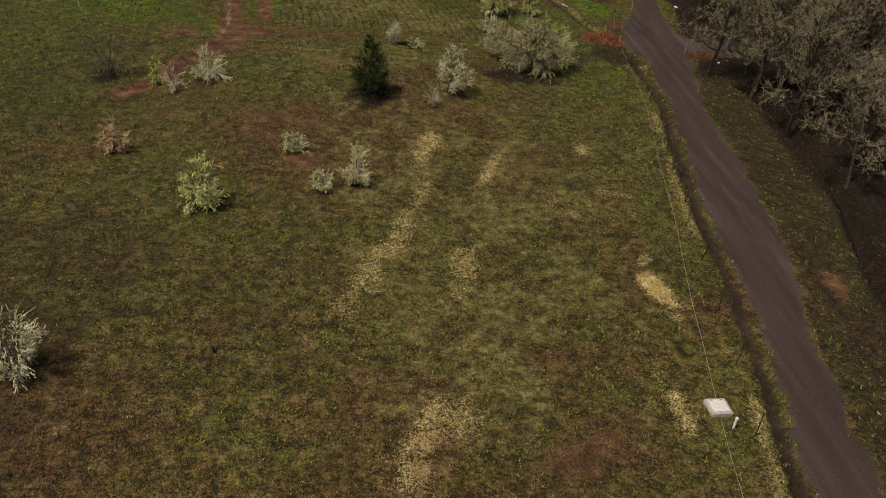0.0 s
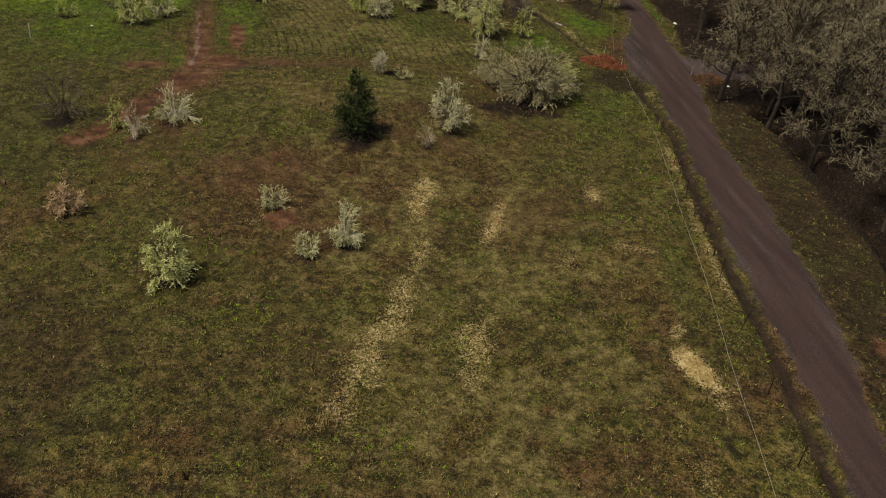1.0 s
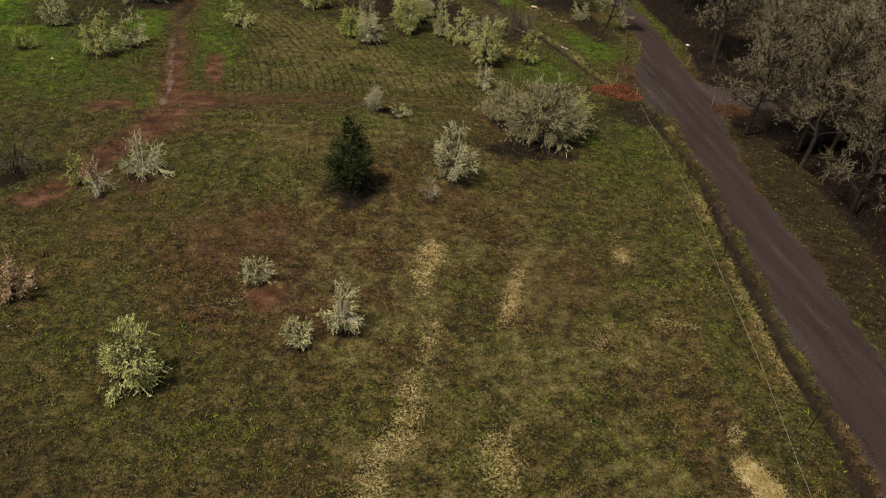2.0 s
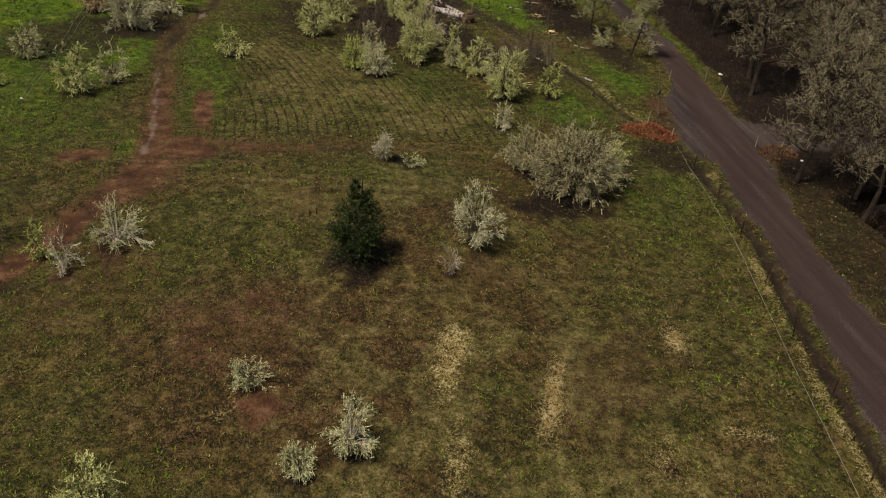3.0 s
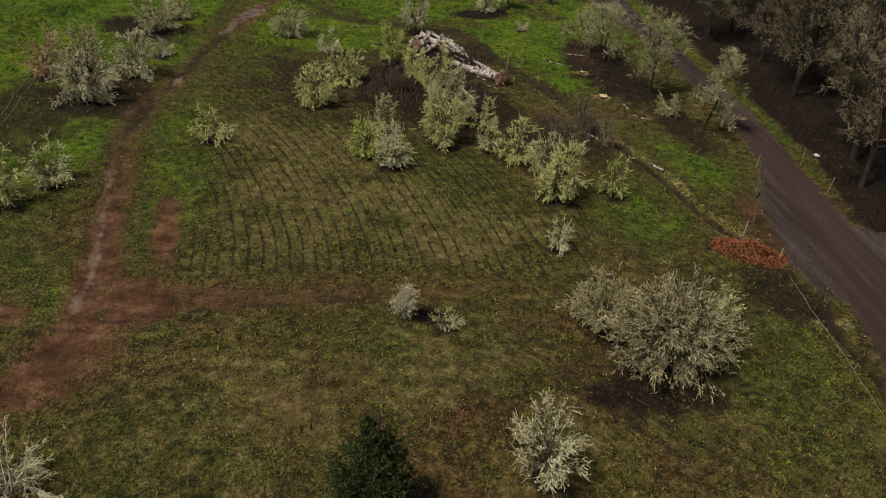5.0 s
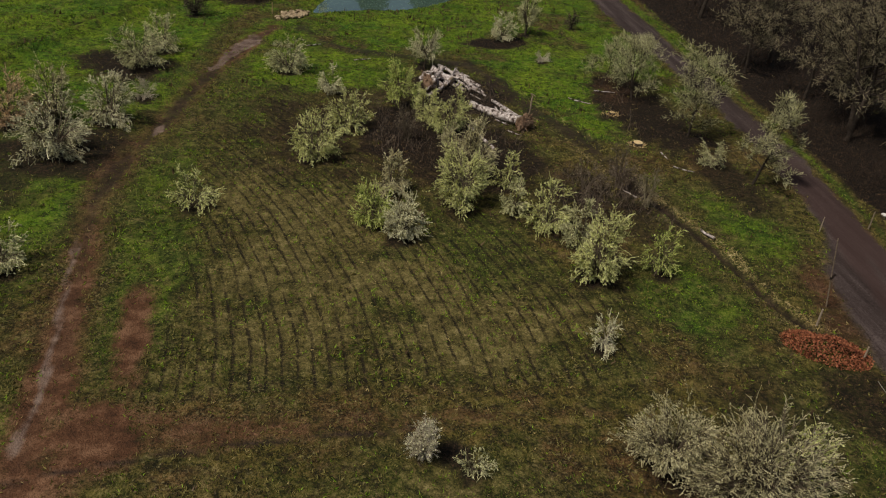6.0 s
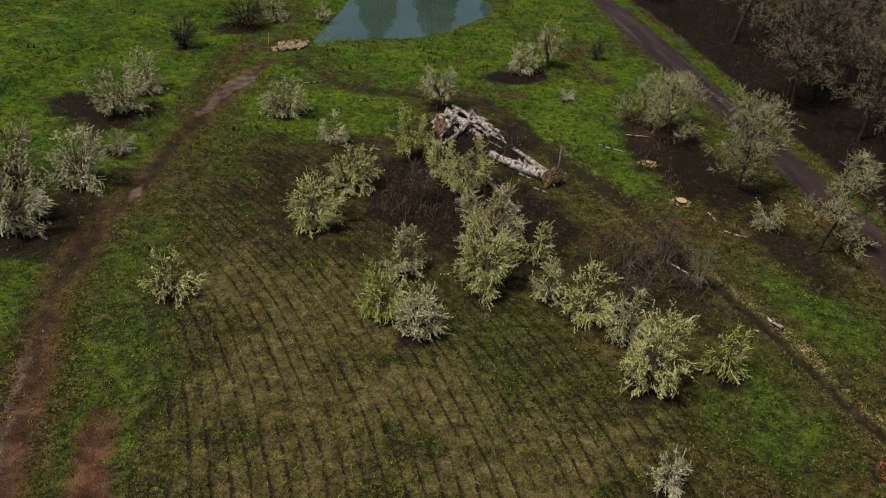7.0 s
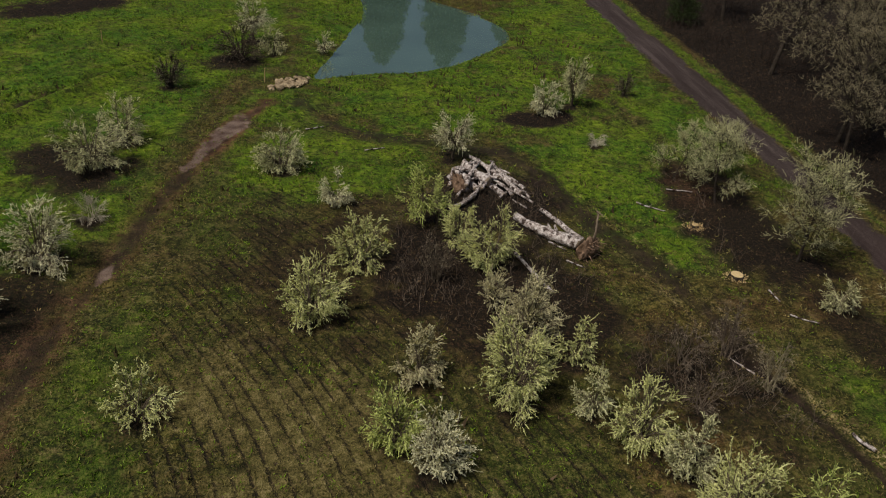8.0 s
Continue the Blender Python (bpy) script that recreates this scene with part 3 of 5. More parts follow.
    red = np.maximum(red, 0.88 * ease(1.25 - path_d + wob * 0.7 + (n3 - 0.5) * 1.0, 0, 1.0) * (1 - 0.62 * ease(y, 73.8, 84.8) + 0.55 * ease(y, 102.1, 108.3)))
    mud = ease(0.55 - path_d + (n2 - 0.5) * 0.8, 0, 0.45) * (0.25 + 0.33 * ease(y, 73.8, 87.3))
    mud = np.maximum(mud, ease(1.1 - track_d + (n2 - 0.5) * 1.6 + (n3 - 0.5) * 0.8, 0, 0.9) * 0.66)
    mud = np.maximum(mud, 0.7 * ease(0.19 - line_distance(x, y, RUT) + (n2 - 0.5) * 0.12, 0, 0.14))
    mud = np.maximum(mud, 0.8 * ease(0.6 - line_distance(x, y, GULLY) + (n2 - 0.5) * 0.8, 0, 0.4))
    mud = np.maximum(mud, 0.8 * ease(0.5 - line_distance(x, y, BANK) + (n2 - 0.5) * 0.4, 0, 0.4))
    mud = np.maximum(mud, ease(-0.12 + depth_in(x, y, POND), 0, 0.3))
    mud = np.maximum(mud, 0.75 * ease(0.48 - line_distance(x, y, DITCH) + (n2 - 0.5) * 0.4, 0, 0.3) * (1 - road))
    creek_d = line_distance(x, y, CREEK)
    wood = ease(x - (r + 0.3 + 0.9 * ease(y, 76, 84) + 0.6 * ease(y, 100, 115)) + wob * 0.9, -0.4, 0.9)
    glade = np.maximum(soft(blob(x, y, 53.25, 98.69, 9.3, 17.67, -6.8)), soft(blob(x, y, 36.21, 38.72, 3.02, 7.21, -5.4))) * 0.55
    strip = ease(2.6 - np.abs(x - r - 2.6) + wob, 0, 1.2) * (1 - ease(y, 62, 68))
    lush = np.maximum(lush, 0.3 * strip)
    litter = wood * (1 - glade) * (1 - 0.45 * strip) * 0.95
    # litter beds; ovals at the conifer and bushes also paint their ground shadow
    for cx, cy, rx, ry, turn, amount in [(23.7, 98.9, 3.09, 8.03, 1.11, 0.72), (16.3, 113.04, 2.97, 1.5, 2.41, 1.0), (10.37, 100.1, 5.01, 4.02, 77.82, 0.75), (10.19, 91.08, 5.76, 5.36, -67.62, 0.7), (-17.55, 85.82, 4.95, 7.34, -6.38, 0.5), (-12.15, 104.36, 4.24, 3.58, 76.24, 0.7), (25.78, 88.41, 2.06, 6.11, 3.05, 0.6), (13.29, 60.45, 3.19, 1.89, 15.79, 0.75), (-5.04, 122.65, 2.35, 1.99, 12.71, 0.7), (-12.97, 89.58, 4.22, 3.65, 12.07, 0.65), (6.47, 94.53, 3.02, 6.2, -5.14, 0.78), (2.08, 54.3, 2.06, 1.87, 68.72, 0.75), (5.22, 64.85, 0.9, 0.72, 6.89, 0.7), (-19.43, 136.06, 6.74, 2.72, 38.05, 0.8), (22.78, 67.78, 2.11, 2.92, 8.27, 0.6), (25.11, 73.23, 1.43, 3.39, 2.42, 0.45), (-14.28, 26.16, 7.79, 16.42, -4.28, 0.38), (-17.65, 52.33, 5.88, 14.32, -4, 0.3)]:
        # the last two ovals, broad and faint, darken the left side of the meadow
        litter = np.maximum(litter, amount * soft(blob(x, y, cx, cy, rx, ry, turn)))
    litter = np.maximum(litter, 0.72 * ease(1.15 - blob(x, y, 16.45, 85.2, 5.38, 4.47, 64.89) + wob * 0.9 + (n3 - 0.5) * 1.2, -0.1, 1.2))
    litter = np.maximum(litter, 0.5 * ease(fbm(x, y, 1.7, 83), 0.40, 0.58) * ease(1.2 - blob(x, y, 1.45, 95.13, 6.01, 8.07, -9.0) + wob * 0.6, 0, 0.6))
    lush = np.maximum(lush, 0.62 * ease(1.1 - blob(x, y, 19.6, 63, 3.6, 8.5, -12) + wob * 0.6, 0, 0.8))
    litter = np.maximum(litter, 0.42 * ease(1.1 - blob(x, y, 18.2, 66.5, 4.2, 4.5, 0) + wob * 0.8 + (n3 - 0.5), 0, 0.9))
    # litter plus painted contact shade under each shrub, shifted towards -y
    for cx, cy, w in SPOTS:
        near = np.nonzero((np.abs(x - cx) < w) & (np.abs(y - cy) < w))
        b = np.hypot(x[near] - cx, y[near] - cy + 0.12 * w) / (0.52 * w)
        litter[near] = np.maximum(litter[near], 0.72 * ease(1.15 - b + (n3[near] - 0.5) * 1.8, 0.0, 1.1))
    litter = np.maximum(litter, 0.55 * ease(1.1 - blob(x, y, 16.5, 84, 7.0, 5.5, -50) + wob * 0.8 + (n3 - 0.5), 0, 0.9))
    litter = np.maximum(litter, 0.95 * ease(1.3 - creek_d, 0, 0.8))
    litter = np.maximum(litter, 0.5 * ease(0.75 - np.abs(l - x - 0.4) + (n3 - 0.5) * 1.2, 0.1, 0.8) * (1 - road) * (1 - ease(y, 64, 68)))
    verge = ease(2.3 - np.maximum(l - x, x - r) + wob * 0.4, 0, 1) * (1 - road)
    litter = np.maximum(litter, 0.5 * verge * (x > r) * (1 - ease(y, 74, 80)))
    lush = np.maximum(lush, 0.7 * ease(1.0 + 0.5 * ease(y, 100, 115) - np.abs(x - r - 0.7) + wob * 0.5, 0.3, 1.0) * ease(y, 76, 82) * (x > r))
    track = np.minimum(np.abs(x - (l * 0.72 + r * 0.28)), np.abs(x - (l * 0.28 + r * 0.72)))
    dirt = ease(1.15 - blob(x, y, 25.4, 75.2, 1.9, 6.2, -14) + wob * 0.7 + (n3 - 0.5) * 0.8, 0, 0.8) * (1 - road)
    lush, dry, litter = lush * (1 - 0.9 * dirt), np.maximum(dry, dirt), np.maximum(litter, 0.42 * dirt)
    red = np.maximum(red, 0.4 * dirt)
    grav = road * (0.82 + 0.18 * ease(track, 0.2, 0.7))
    straw = np.where(road > 0.05, 0, straw)
    red = np.maximum(red * (1 - road), 0.85 * road * ease(0.95 - track + (n2 - 0.5) * 0.8, 0, 0.5) * (1 - ease(y, 81.2, 103.4)))
    straw, mud = straw * (1 - road), mud * (1 - road)
    lush = lush * (1 - 0.9 * litter) * (0.62 + 0.38 * ease(y - 0.4 * x, 48, 60))
    rows = np.maximum(rows, 0.75 * ease(1.5 - track_d, 0, 0.4))
    return lush, red, straw, grav, mud, litter, rows, dry


def row_place(x, y):
    track_d = line_distance(x, y, TRACK)
    d = y - 70.2
    return np.where(track_d < 2.0, track_d / 0.42, (x + 0.046 * d + 0.0141 * np.clip(d, -5, 40) ** 2) / 0.62 + (fbm(x, y, 2.4, 51) - 0.5) * 0.45)


def at(x, y, dz=0.0):
    return (x, y, float(ground(x, y)) + dz)


def make_ground():
    step = 0.29
    xs = np.concatenate([[-2500, -900, -350, -150, -80, -55, -42], np.arange(-32, 57, step), [58.5, 60, 75, 100, 160, 350, 900, 2500]])
    ys = np.concatenate([[-2500, -900, -350, -120, -50, -22, -8, 4, 11], np.arange(15, 156, step), [158, 162, 169, 180, 200, 350, 900, 2500]])
    gx, gy = np.meshgrid(xs, ys, indexing="ij")
    x, y = gx.ravel(), gy.ravel()
    near = np.exp(-np.maximum(0, np.hypot(np.maximum(np.abs(x - 14) - 60, 0), np.maximum(np.abs(y - 85) - 95, 0))) / 60)
    z = ground(x, y) * near + (1 - near) * -1.0
    nx, ny = len(xs), len(ys)
    i, j = np.meshgrid(np.arange(nx - 1), np.arange(ny - 1), indexing="ij")
    a = (i * ny + j).ravel()
    ob = build("ground", np.stack([x, y, z], 1), np.stack([a, a + ny, a + ny + 1, a + 1], 1), None, [M_GROUND], None, True)
    lush, red, straw, grav, mud, litter, rows, dry = cover(x, y)
    for name, four in (("cover_a", (lush, red, straw, grav)), ("cover_b", (mud, litter, rows, dry))):
        ob.data.attributes.new(name, "FLOAT_COLOR", "POINT").data.foreach_set("color", np.stack(four, 1).ravel())
    wet = 0.85 * ease(0.30 + 0.6 * ease(y, 102.1, 110.8) - line_distance(x + 0.2, y, PATH) + (fbm(x, y, 1.2, 57) - 0.5) * 0.9, 0, 0.4) * ease(y, 99.6, 104.6) * (1 - ease(y + 1.84 * (x + 3.4), 109.6, 114))
    wet = np.maximum(wet, 0.9 * ease(1.0 - blob(x, y, -8.36, 92.9, 0.3, 1.24, -9.99), 0, 0.4))
    wet = np.maximum(wet, 0.62 * ease(0.30 - line_distance(x + 0.4, y, PATH) + (fbm(x, y, 1.5, 69) - 0.5) * 0.3, 0, 0.2) * ease(y, 64.7, 66.5) * (1 - ease(y, 78.7, 83.6)))
    field = [(-5.99, 68.68), (-5.24, 76.19), (-5.24, 85.91), (-0.4, 89.59), (3.4, 85.92), (7.94, 78.62), (12.76, 75.58), (14.61, 73.17), (12.81, 68.94)]
    pale = ease(depth_in(x, y, field) + (fbm(x, y, 3, 63) - 0.5) * 3.0, -0.6, 2.6) * (0.15 + 0.75 * ease(fbm(x, y, 2.4, 67), 0.34, 0.6))
    pale = np.maximum(pale, 0.62 * ease(1.25 - blob(x, y, 8.5, 41, 9.5, 17, -8) + (fbm(x, y, 6, 73) - 0.5) * 1.5, 0, 0.9) * ease(fbm(x, y, 1.6, 79), 0.36, 0.58))
    pale = np.maximum(pale, 0.62 * ease(1.2 - blob(x, y, 3, 59, 11, 8, 0), 0, 0.9) * ease(fbm(x, y, 1.6, 93), 0.36, 0.60))
    ob.data.attributes.new("cover_c", "FLOAT_COLOR", "POINT").data.foreach_set("color", np.stack([wet, pale, wet * 0, wet * 0 + 1], 1).ravel())
    ob.data.attributes.new("row_place", "FLOAT", "POINT").data.foreach_set("value", row_place(x, y))
    return tagged(ob, "rough meadow ground with dry grass, red soil, gravel road and mud", "ground", kind="structure")


def make_pond():
    ring = [Vector((x, y)) for x, y in POND]
    mid = Vector((9.9, 132.4))
    bm = bmesh.new()
    vs = [bm.verts.new((*(p + (p - mid).normalized() * 0.9), WATER_Z)) for p in ring]
    bm.faces.new(vs)
    me = bpy.data.meshes.new("pond_water")
    bm.to_mesh(me)
    bm.free()
    me.materials.append(M_POND)
    tagged(new("water", me), "still grey-green pond water in a grassy bank", "pond", kind="structure")


make_pond()


# ---- shrubs and trees ----
def arches(starts, mids, ends, n):
    """Smooth arcs from starts to ends, drawn towards mids."""
    t = np.linspace(0, 1, n)[None, :, None]
    return starts[:, None] * (1 - t) ** 2 + 2 * mids[:, None] * t * (1 - t) + ends[:, None] * t * t


def shrub_meshes(seed, h, w, leaf, stems=12, dense=1.0, leaf_size=0.145, twig=M_STEM, trunk=0.0, upright=0.0, fill=1.0, wild=0.11):
    """Trunk and crown of a shrub that fills h by w metres, as two meshes round the origin."""
    rng = np.random.default_rng(seed)
    stems = int(stems * 1.7)
    low = trunk + (h - trunk) * (0.10 + 0.16 * upright)
    turn = np.arange(stems) * 2.4 + rng.uniform(-0.5, 0.5, stems)
    rise = rng.uniform(0.25 * upright, 1.0, stems) ** 1.15
    spread = np.sqrt(1 - (0.94 * rise) ** 2)
    lobes = 1 + 0.14 * np.sin(turn * 2 + rng.uniform(0, 6)) + 0.10 * np.sin(turn * 3 + rng.uniform(0, 6)) + rng.normal(0, wild * 0.6, stems)
    full = rng.uniform(0.55, 0.80, stems) * lobes
    tips = np.stack([np.cos(turn) * spread * w * 0.5 * full, np.sin(turn) * spread * w * 0.5 * full, low + (h - low) * rise * (0.62 + 0.3 * full)], 1)
    base = np.concatenate([rng.normal(0, 0.05 * w * (1 if trunk == 0 else 0.2), (stems, 2)), np.full((stems, 1), -0.06 if trunk == 0 else trunk)], 1)
    mids = base + (tips - base) * np.array([0.36, 0.36, 0.5]) + rng.normal(0, 0.05 * w, (stems, 3))
    mids[:, 2] = np.maximum(mids[:, 2], trunk + 0.30 * (h - trunk))
    limbs = arches(base, mids, tips, 6)
    thick = 0.011 * h + 0.008
    body = Soup()
    body.add(*tubes(limbs, np.linspace(1, 0.25, 6)[None] * rng.uniform(0.6, 1.1, (stems, 1)) * thick, 5))
    if trunk > 0:
        pole = shoots(rng, np.array([[0, 0, -0.1]]), np.array([[0, 0, 1.0]]), np.array([trunk + 0.15]), 6, 0, 0.04)
        body.add(*tubes(pole, np.linspace(2.4, 1.5, 6)[None] * thick, 8))
    crown = Soup()
    leaf_size *= min(1.0, 0.5 + 0.2 * h)
    heart = np.array([0, 0, trunk + (0.42 - 0.25 * upright) * (h - trunk)])
    k1 = max(4, int(10 * dense))
    which = np.repeat(np.arange(stems), k1)
    spot, way = along(limbs, which, rng.uniform(0.22, 1.0, len(which)) ** 0.75)
    out = unit(spot - heart)
    size = 0.5 * (w + h) * rng.uniform(0.07, 0.21, len(which)) + 0.08
    second = shoots(rng, spot, way * 0.25 + out * 0.9 + rng.normal(0, 0.38, (len(which), 3)), size, 4, 0.15, 0.18)
    crown.add(*tubes(second, np.linspace(1, 0.3, 4)[None] * np.full((len(which), 1), thick * 0.36), 3))
    leafy = fill >= 0.45
    which2 = np.repeat(np.arange(len(second)), 4)
    spot, way = along(second, which2, rng.uniform(0.15, 1.0, len(which2)))
    out = unit(spot - heart)
    size2 = rng.uniform(0.12, 0.32, len(which2)) * min(1.2, 0.45 + 0.22 * h) * np.where(rng.uniform(0, 1, len(which2)) < 0.10, 1.9, 1.0)
    keep_low = np.maximum(0.12 - spot[:, 2], 0)
    spot[:, 2] += keep_low
    third = shoots(rng, spot, way * 0.4 + out * 0.65 + rng.normal(0, 0.46, (len(which2), 3)), size2, 4, -0.1, 0.2)
    clad = 0.0155 * leaf_size / 0.15 if leafy else 0.006
    third_r = np.array([0.6, 1.0, 0.8, 0.35])[None] * clad * rng.uniform(0.6, 1.3, (len(which2), 1))
    crown.add(*tubes(third, third_r, 3), 1 if leafy else 0)
    if fill > 0:
        for paths, count in ((third, 4.0), (second, 2)):
            many = np.repeat(np.arange(len(paths)), max(1, int(round(count * fill))))
            spot, way = along(paths, many, rng.uniform(0.1, 1.0, len(many)))
            crown.add(*leaves(rng, spot, way, leaf_size * 0.68, leaf_size * 0.33, 0.7), 1)
    return body.mesh("trunk", [twig]), crown.mesh("crown", [twig, leaf])


SEED = [100]


def shrub(x, y, h, w, kind, label, name="shrub", lean=(0, 0), category="shrub", **more):
    SEED[0] += 1
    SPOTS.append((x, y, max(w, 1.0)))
    ob = thing(name, at(x, y), label, category)
    ob.rotation_euler = (radians(lean[0]), radians(lean[1]), 0)
    for piece in shrub_meshes(SEED[0], 1.08 * h, 1.04 * w, LEAVES[kind], **more):
        under(piece, ob)
    return ob


WILLOW = "budding willow shrub with pale yellow-green catkins in rough grass"
CREAM = "shrub covered in cream-white blossom on thin grey stems"
ROUND = "rounded budding shrub, pale grey-green, with dark litter and painted shade beneath"

# the near meadow
shrub(-11.92, 26.24, 3.2, 2.5, "cream", CREAM, leaf_size=0.11)
shrub(-6.92, 39.81, 2.7, 2.5, "yellow_green", "dense pale yellow-green shrub standing alone in grass", dense=1.3, fill=1.3)
shrub(-12.64, 45.48, 1.9, 1.8, "tan", "dry tan shrub with withered leaves", dense=0.8, upright=0.2)
shrub(-2.59, 46.34, 1.2, 1.4, "lichen", "small sparse grey-green shrub beside bare red soil", dense=0.7, fill=0.7)
shrub(-0.77, 41.8, 1.3, 1.2, "lichen", "small pale shrub with thin upright twigs", dense=0.8, upright=0.3, fill=0.6)
shrub(1.13, 42.87, 2.2, 1.8, "lichen", "pale shrub with white lower branches and dull thin top", dense=0.9, fill=0.6, twig=M_PALE_TWIG)
shrub(7.88, 55.8, 3.2, 2.5, "cream", CREAM, upright=0.55, dense=1.1, leaf_size=0.12)
shrub(6.41, 53.45, 1.9, 0.9, "dim", "bare leaning sapling with pale twigs", "sapling", (8, -14), "sapling", stems=4, dense=0.6, fill=0.2, twig=M_PALE_TWIG)
shrub(4.1, 64.7, 1.6, 1.05, "cream", "small white upright shrub with pale stems", upright=0.85, stems=16, twig=M_PALE_TWIG, fill=0.3)
shrub(5.75, 64.0, 0.9, 1.2, "lichen", "low sparse grey shrub in grass", stems=7, dense=0.6, fill=0.6)
shrub(14.67, 61.95, 4.3, 5.1, "olive", ROUND, stems=52, dense=1.5, leaf_size=0.11, wild=0.3, fill=1.0, upright=0.1)
shrub(12.7, 64.25, 2.9, 3.1, "olive", ROUND, stems=26, dense=1.3, wild=0.34, fill=1.0, leaf_size=0.11, upright=0.2)
shrub(16.93, 63.41, 2.6, 1.5, "yellow_green", "pale green side shrub leaning out of a larger bush", lean=(0, 14), stems=9)
shrub(-8.86, 56.2, 2.2, 3.0, "lichen", "spreading lichen-grey shrub beside the red dirt path", stems=14, leaf_size=0.10, fill=0.6, twig=M_PALE_TWIG)
shrub(-10.87, 54.43, 2.0, 1.9, "lichen", "bare spreading shrub with pale forked branches", stems=7, dense=0.7, fill=0.3, twig=M_PALE_TWIG)
shrub(-12.13, 55.32, 1.9, 1.4, "green", "sparse shrub with a few fresh green leaves", stems=7, dense=0.6, fill=0.6)
shrub(-15.52, 56.7, 3.5, 3.3, "dim", "bare grey shrub with long pale twigs", stems=9, dense=0.8, fill=0.4)
shrub(-22.48, 44.47, 2.0, 2.2, "lichen", "pale shrub in shaded grass", stems=9)

# along the cart path
shrub(-14.56, 75.11, 3.0, 2.8, "yellow_green", WILLOW)
shrub(-12.73, 77.49, 2.4, 2.4, "lichen", "grey-green budding shrub beside the cart path")
shrub(-18.92, 81.34, 2.5, 2.3, "lichen", "rounded grey-green budding shrub in grass")
shrub(-19.76, 75.76, 1.5, 1.6, "green", "low pale green shrub in grass", stems=8)
shrub(-13.27, 88.85, 3.9, 4.2, "cream", "tall rounded shrub with cream and green buds", stems=20, dense=1.2)
shrub(-16.52, 92.92, 3.0, 3.4, "tan", "broad tan-budded shrub behind a taller green one", stems=14)
shrub(-14.44, 94, 3.6, 3.0, "olive", "olive-budded shrub among taller shrubs", stems=14)
shrub(-11.19, 93.63, 3.5, 3.1, "cream", CREAM, stems=16, dense=1.1)
shrub(-11.07, 103.87, 3.1, 4.1, "lichen", "broad grey-green shrub with dark litter and painted shade beneath", stems=18)
shrub(-10.06, 107.59, 2.6, 2.9, "lichen", "grey-green shrub behind a broader one", stems=12)
shrub(-9.89, 97.82, 1.2, 1.9, "dim", "low pale bare shrub beside the path", stems=8, fill=0.3, twig=M_PALE_TWIG)
shrub(-5.37, 83.71, 1.9, 2.8, "yellow_green", "willow shrub with spreading pale green arms", stems=10, upright=0.0, dense=0.7)
shrub(-1.03, 104.27, 2.6, 3.0, "lichen", "rounded grey-green shrub with dark centre", stems=18, dense=1.1)
shrub(0.71, 89.59, 2.9, 3.2, "yellow_green", WILLOW, stems=17, dense=1.15)
shrub(2.9, 94.03, 2.7, 2.6, "yellow_green", WILLOW, stems=13)
shrub(1.95, 99.95, 2.0, 1.7, "cream", "small pale-budded shrub in brush", stems=9)
shrub(3.54, 81.64, 2.5, 1.9, "green", "fresh green leafy shrub in rough grass", stems=11, upright=0.2)
shrub(4.97, 80.42, 2.5, 2.0, "cream", CREAM, stems=13, upright=0.3, dense=1.1)
shrub(4.87, 85.31, 2.3, 2.0, "olive", "dull olive-budded shrub in brush", stems=10)
shrub(9.19, 106.17, 2.7, 2.9, "cream", "pale grey-white blossoming tree over a log pile", "small_tree", stems=15, trunk=0.9, dense=1.1, leaf_size=0.1)
shrub(6.49, 98.11, 2.9, 2.9, "green", WILLOW, stems=13, trunk=0.7)
shrub(6.44, 92.55, 2.6, 1.6, "dim", "bare brown upright saplings", "sapling", category="sapling", stems=9, upright=0.85, fill=0.1, dense=0.6)
shrub(9.16, 93.92, 3.0, 3.1, "yellow_green", WILLOW, stems=16, dense=1.1)
shrub(7.98, 96.01, 2.2, 1.7, "yellow_green", WILLOW, stems=9)
shrub(8.66, 90.1, 2.3, 1.3, "olive", "thin pale-twigged sapling in brush", "sapling", category="sapling", stems=6, upright=0.6, fill=0.6)
shrub(8.47, 84.09, 3.8, 3.0, "yellow_green", "large dense yellow-green willow shrub", stems=22, dense=1.3, upright=0.25)
shrub(9.19, 86.66, 4.0, 2.5, "olive", "tall dull brown-topped willow shrub", stems=16, upright=0.4, dense=1.1)
shrub(10.27, 89.36, 2.2, 2.2, "olive", "dull olive willow shrub in brush", stems=10)
shrub(11.52, 86.17, 2.5, 1.9, "yellow_green", "sparse willow shrub with long arched shoots", stems=8, dense=0.8)
shrub(11.27, 83.12, 2.0, 1.5, "lichen", "small grey-green shrub in grass", stems=8)
shrub(12.57, 81.53, 2.9, 2.4, "yellow_green", WILLOW, stems=13)
shrub(13.81, 79.82, 2.7, 2.0, "lichen", "grey-green budding shrub in a row", stems=11)
shrub(14.01, 76.92, 3.5, 3.0, "yellow_green", "tall willow shrub, pale with catkins", stems=18, dense=1.2, upright=0.2)
shrub(17.21, 77.28, 2.6, 1.9, "green", "sparse dull green shrub beside an earth bank", stems=8, dense=0.7, fill=0.5)
shrub(18.16, 86.55, 2.8, 2.3, "dim", "bare grey brush beside the track", stems=7, dense=0.7, upright=0.5, fill=0.25, twig=M_TWIG)
shrub(19.1, 84.23, 2.4, 1.9, "dim", "bare grey brush beside the track", stems=7, dense=0.7, upright=0.5, fill=0.2, twig=M_LICHEN)
shrub(16.11, 86.18, 2.2, 2.4, "dim", "low bare brown brush beside track", stems=6, dense=0.5, upright=0.4, fill=0.15, twig=M_TWIG)
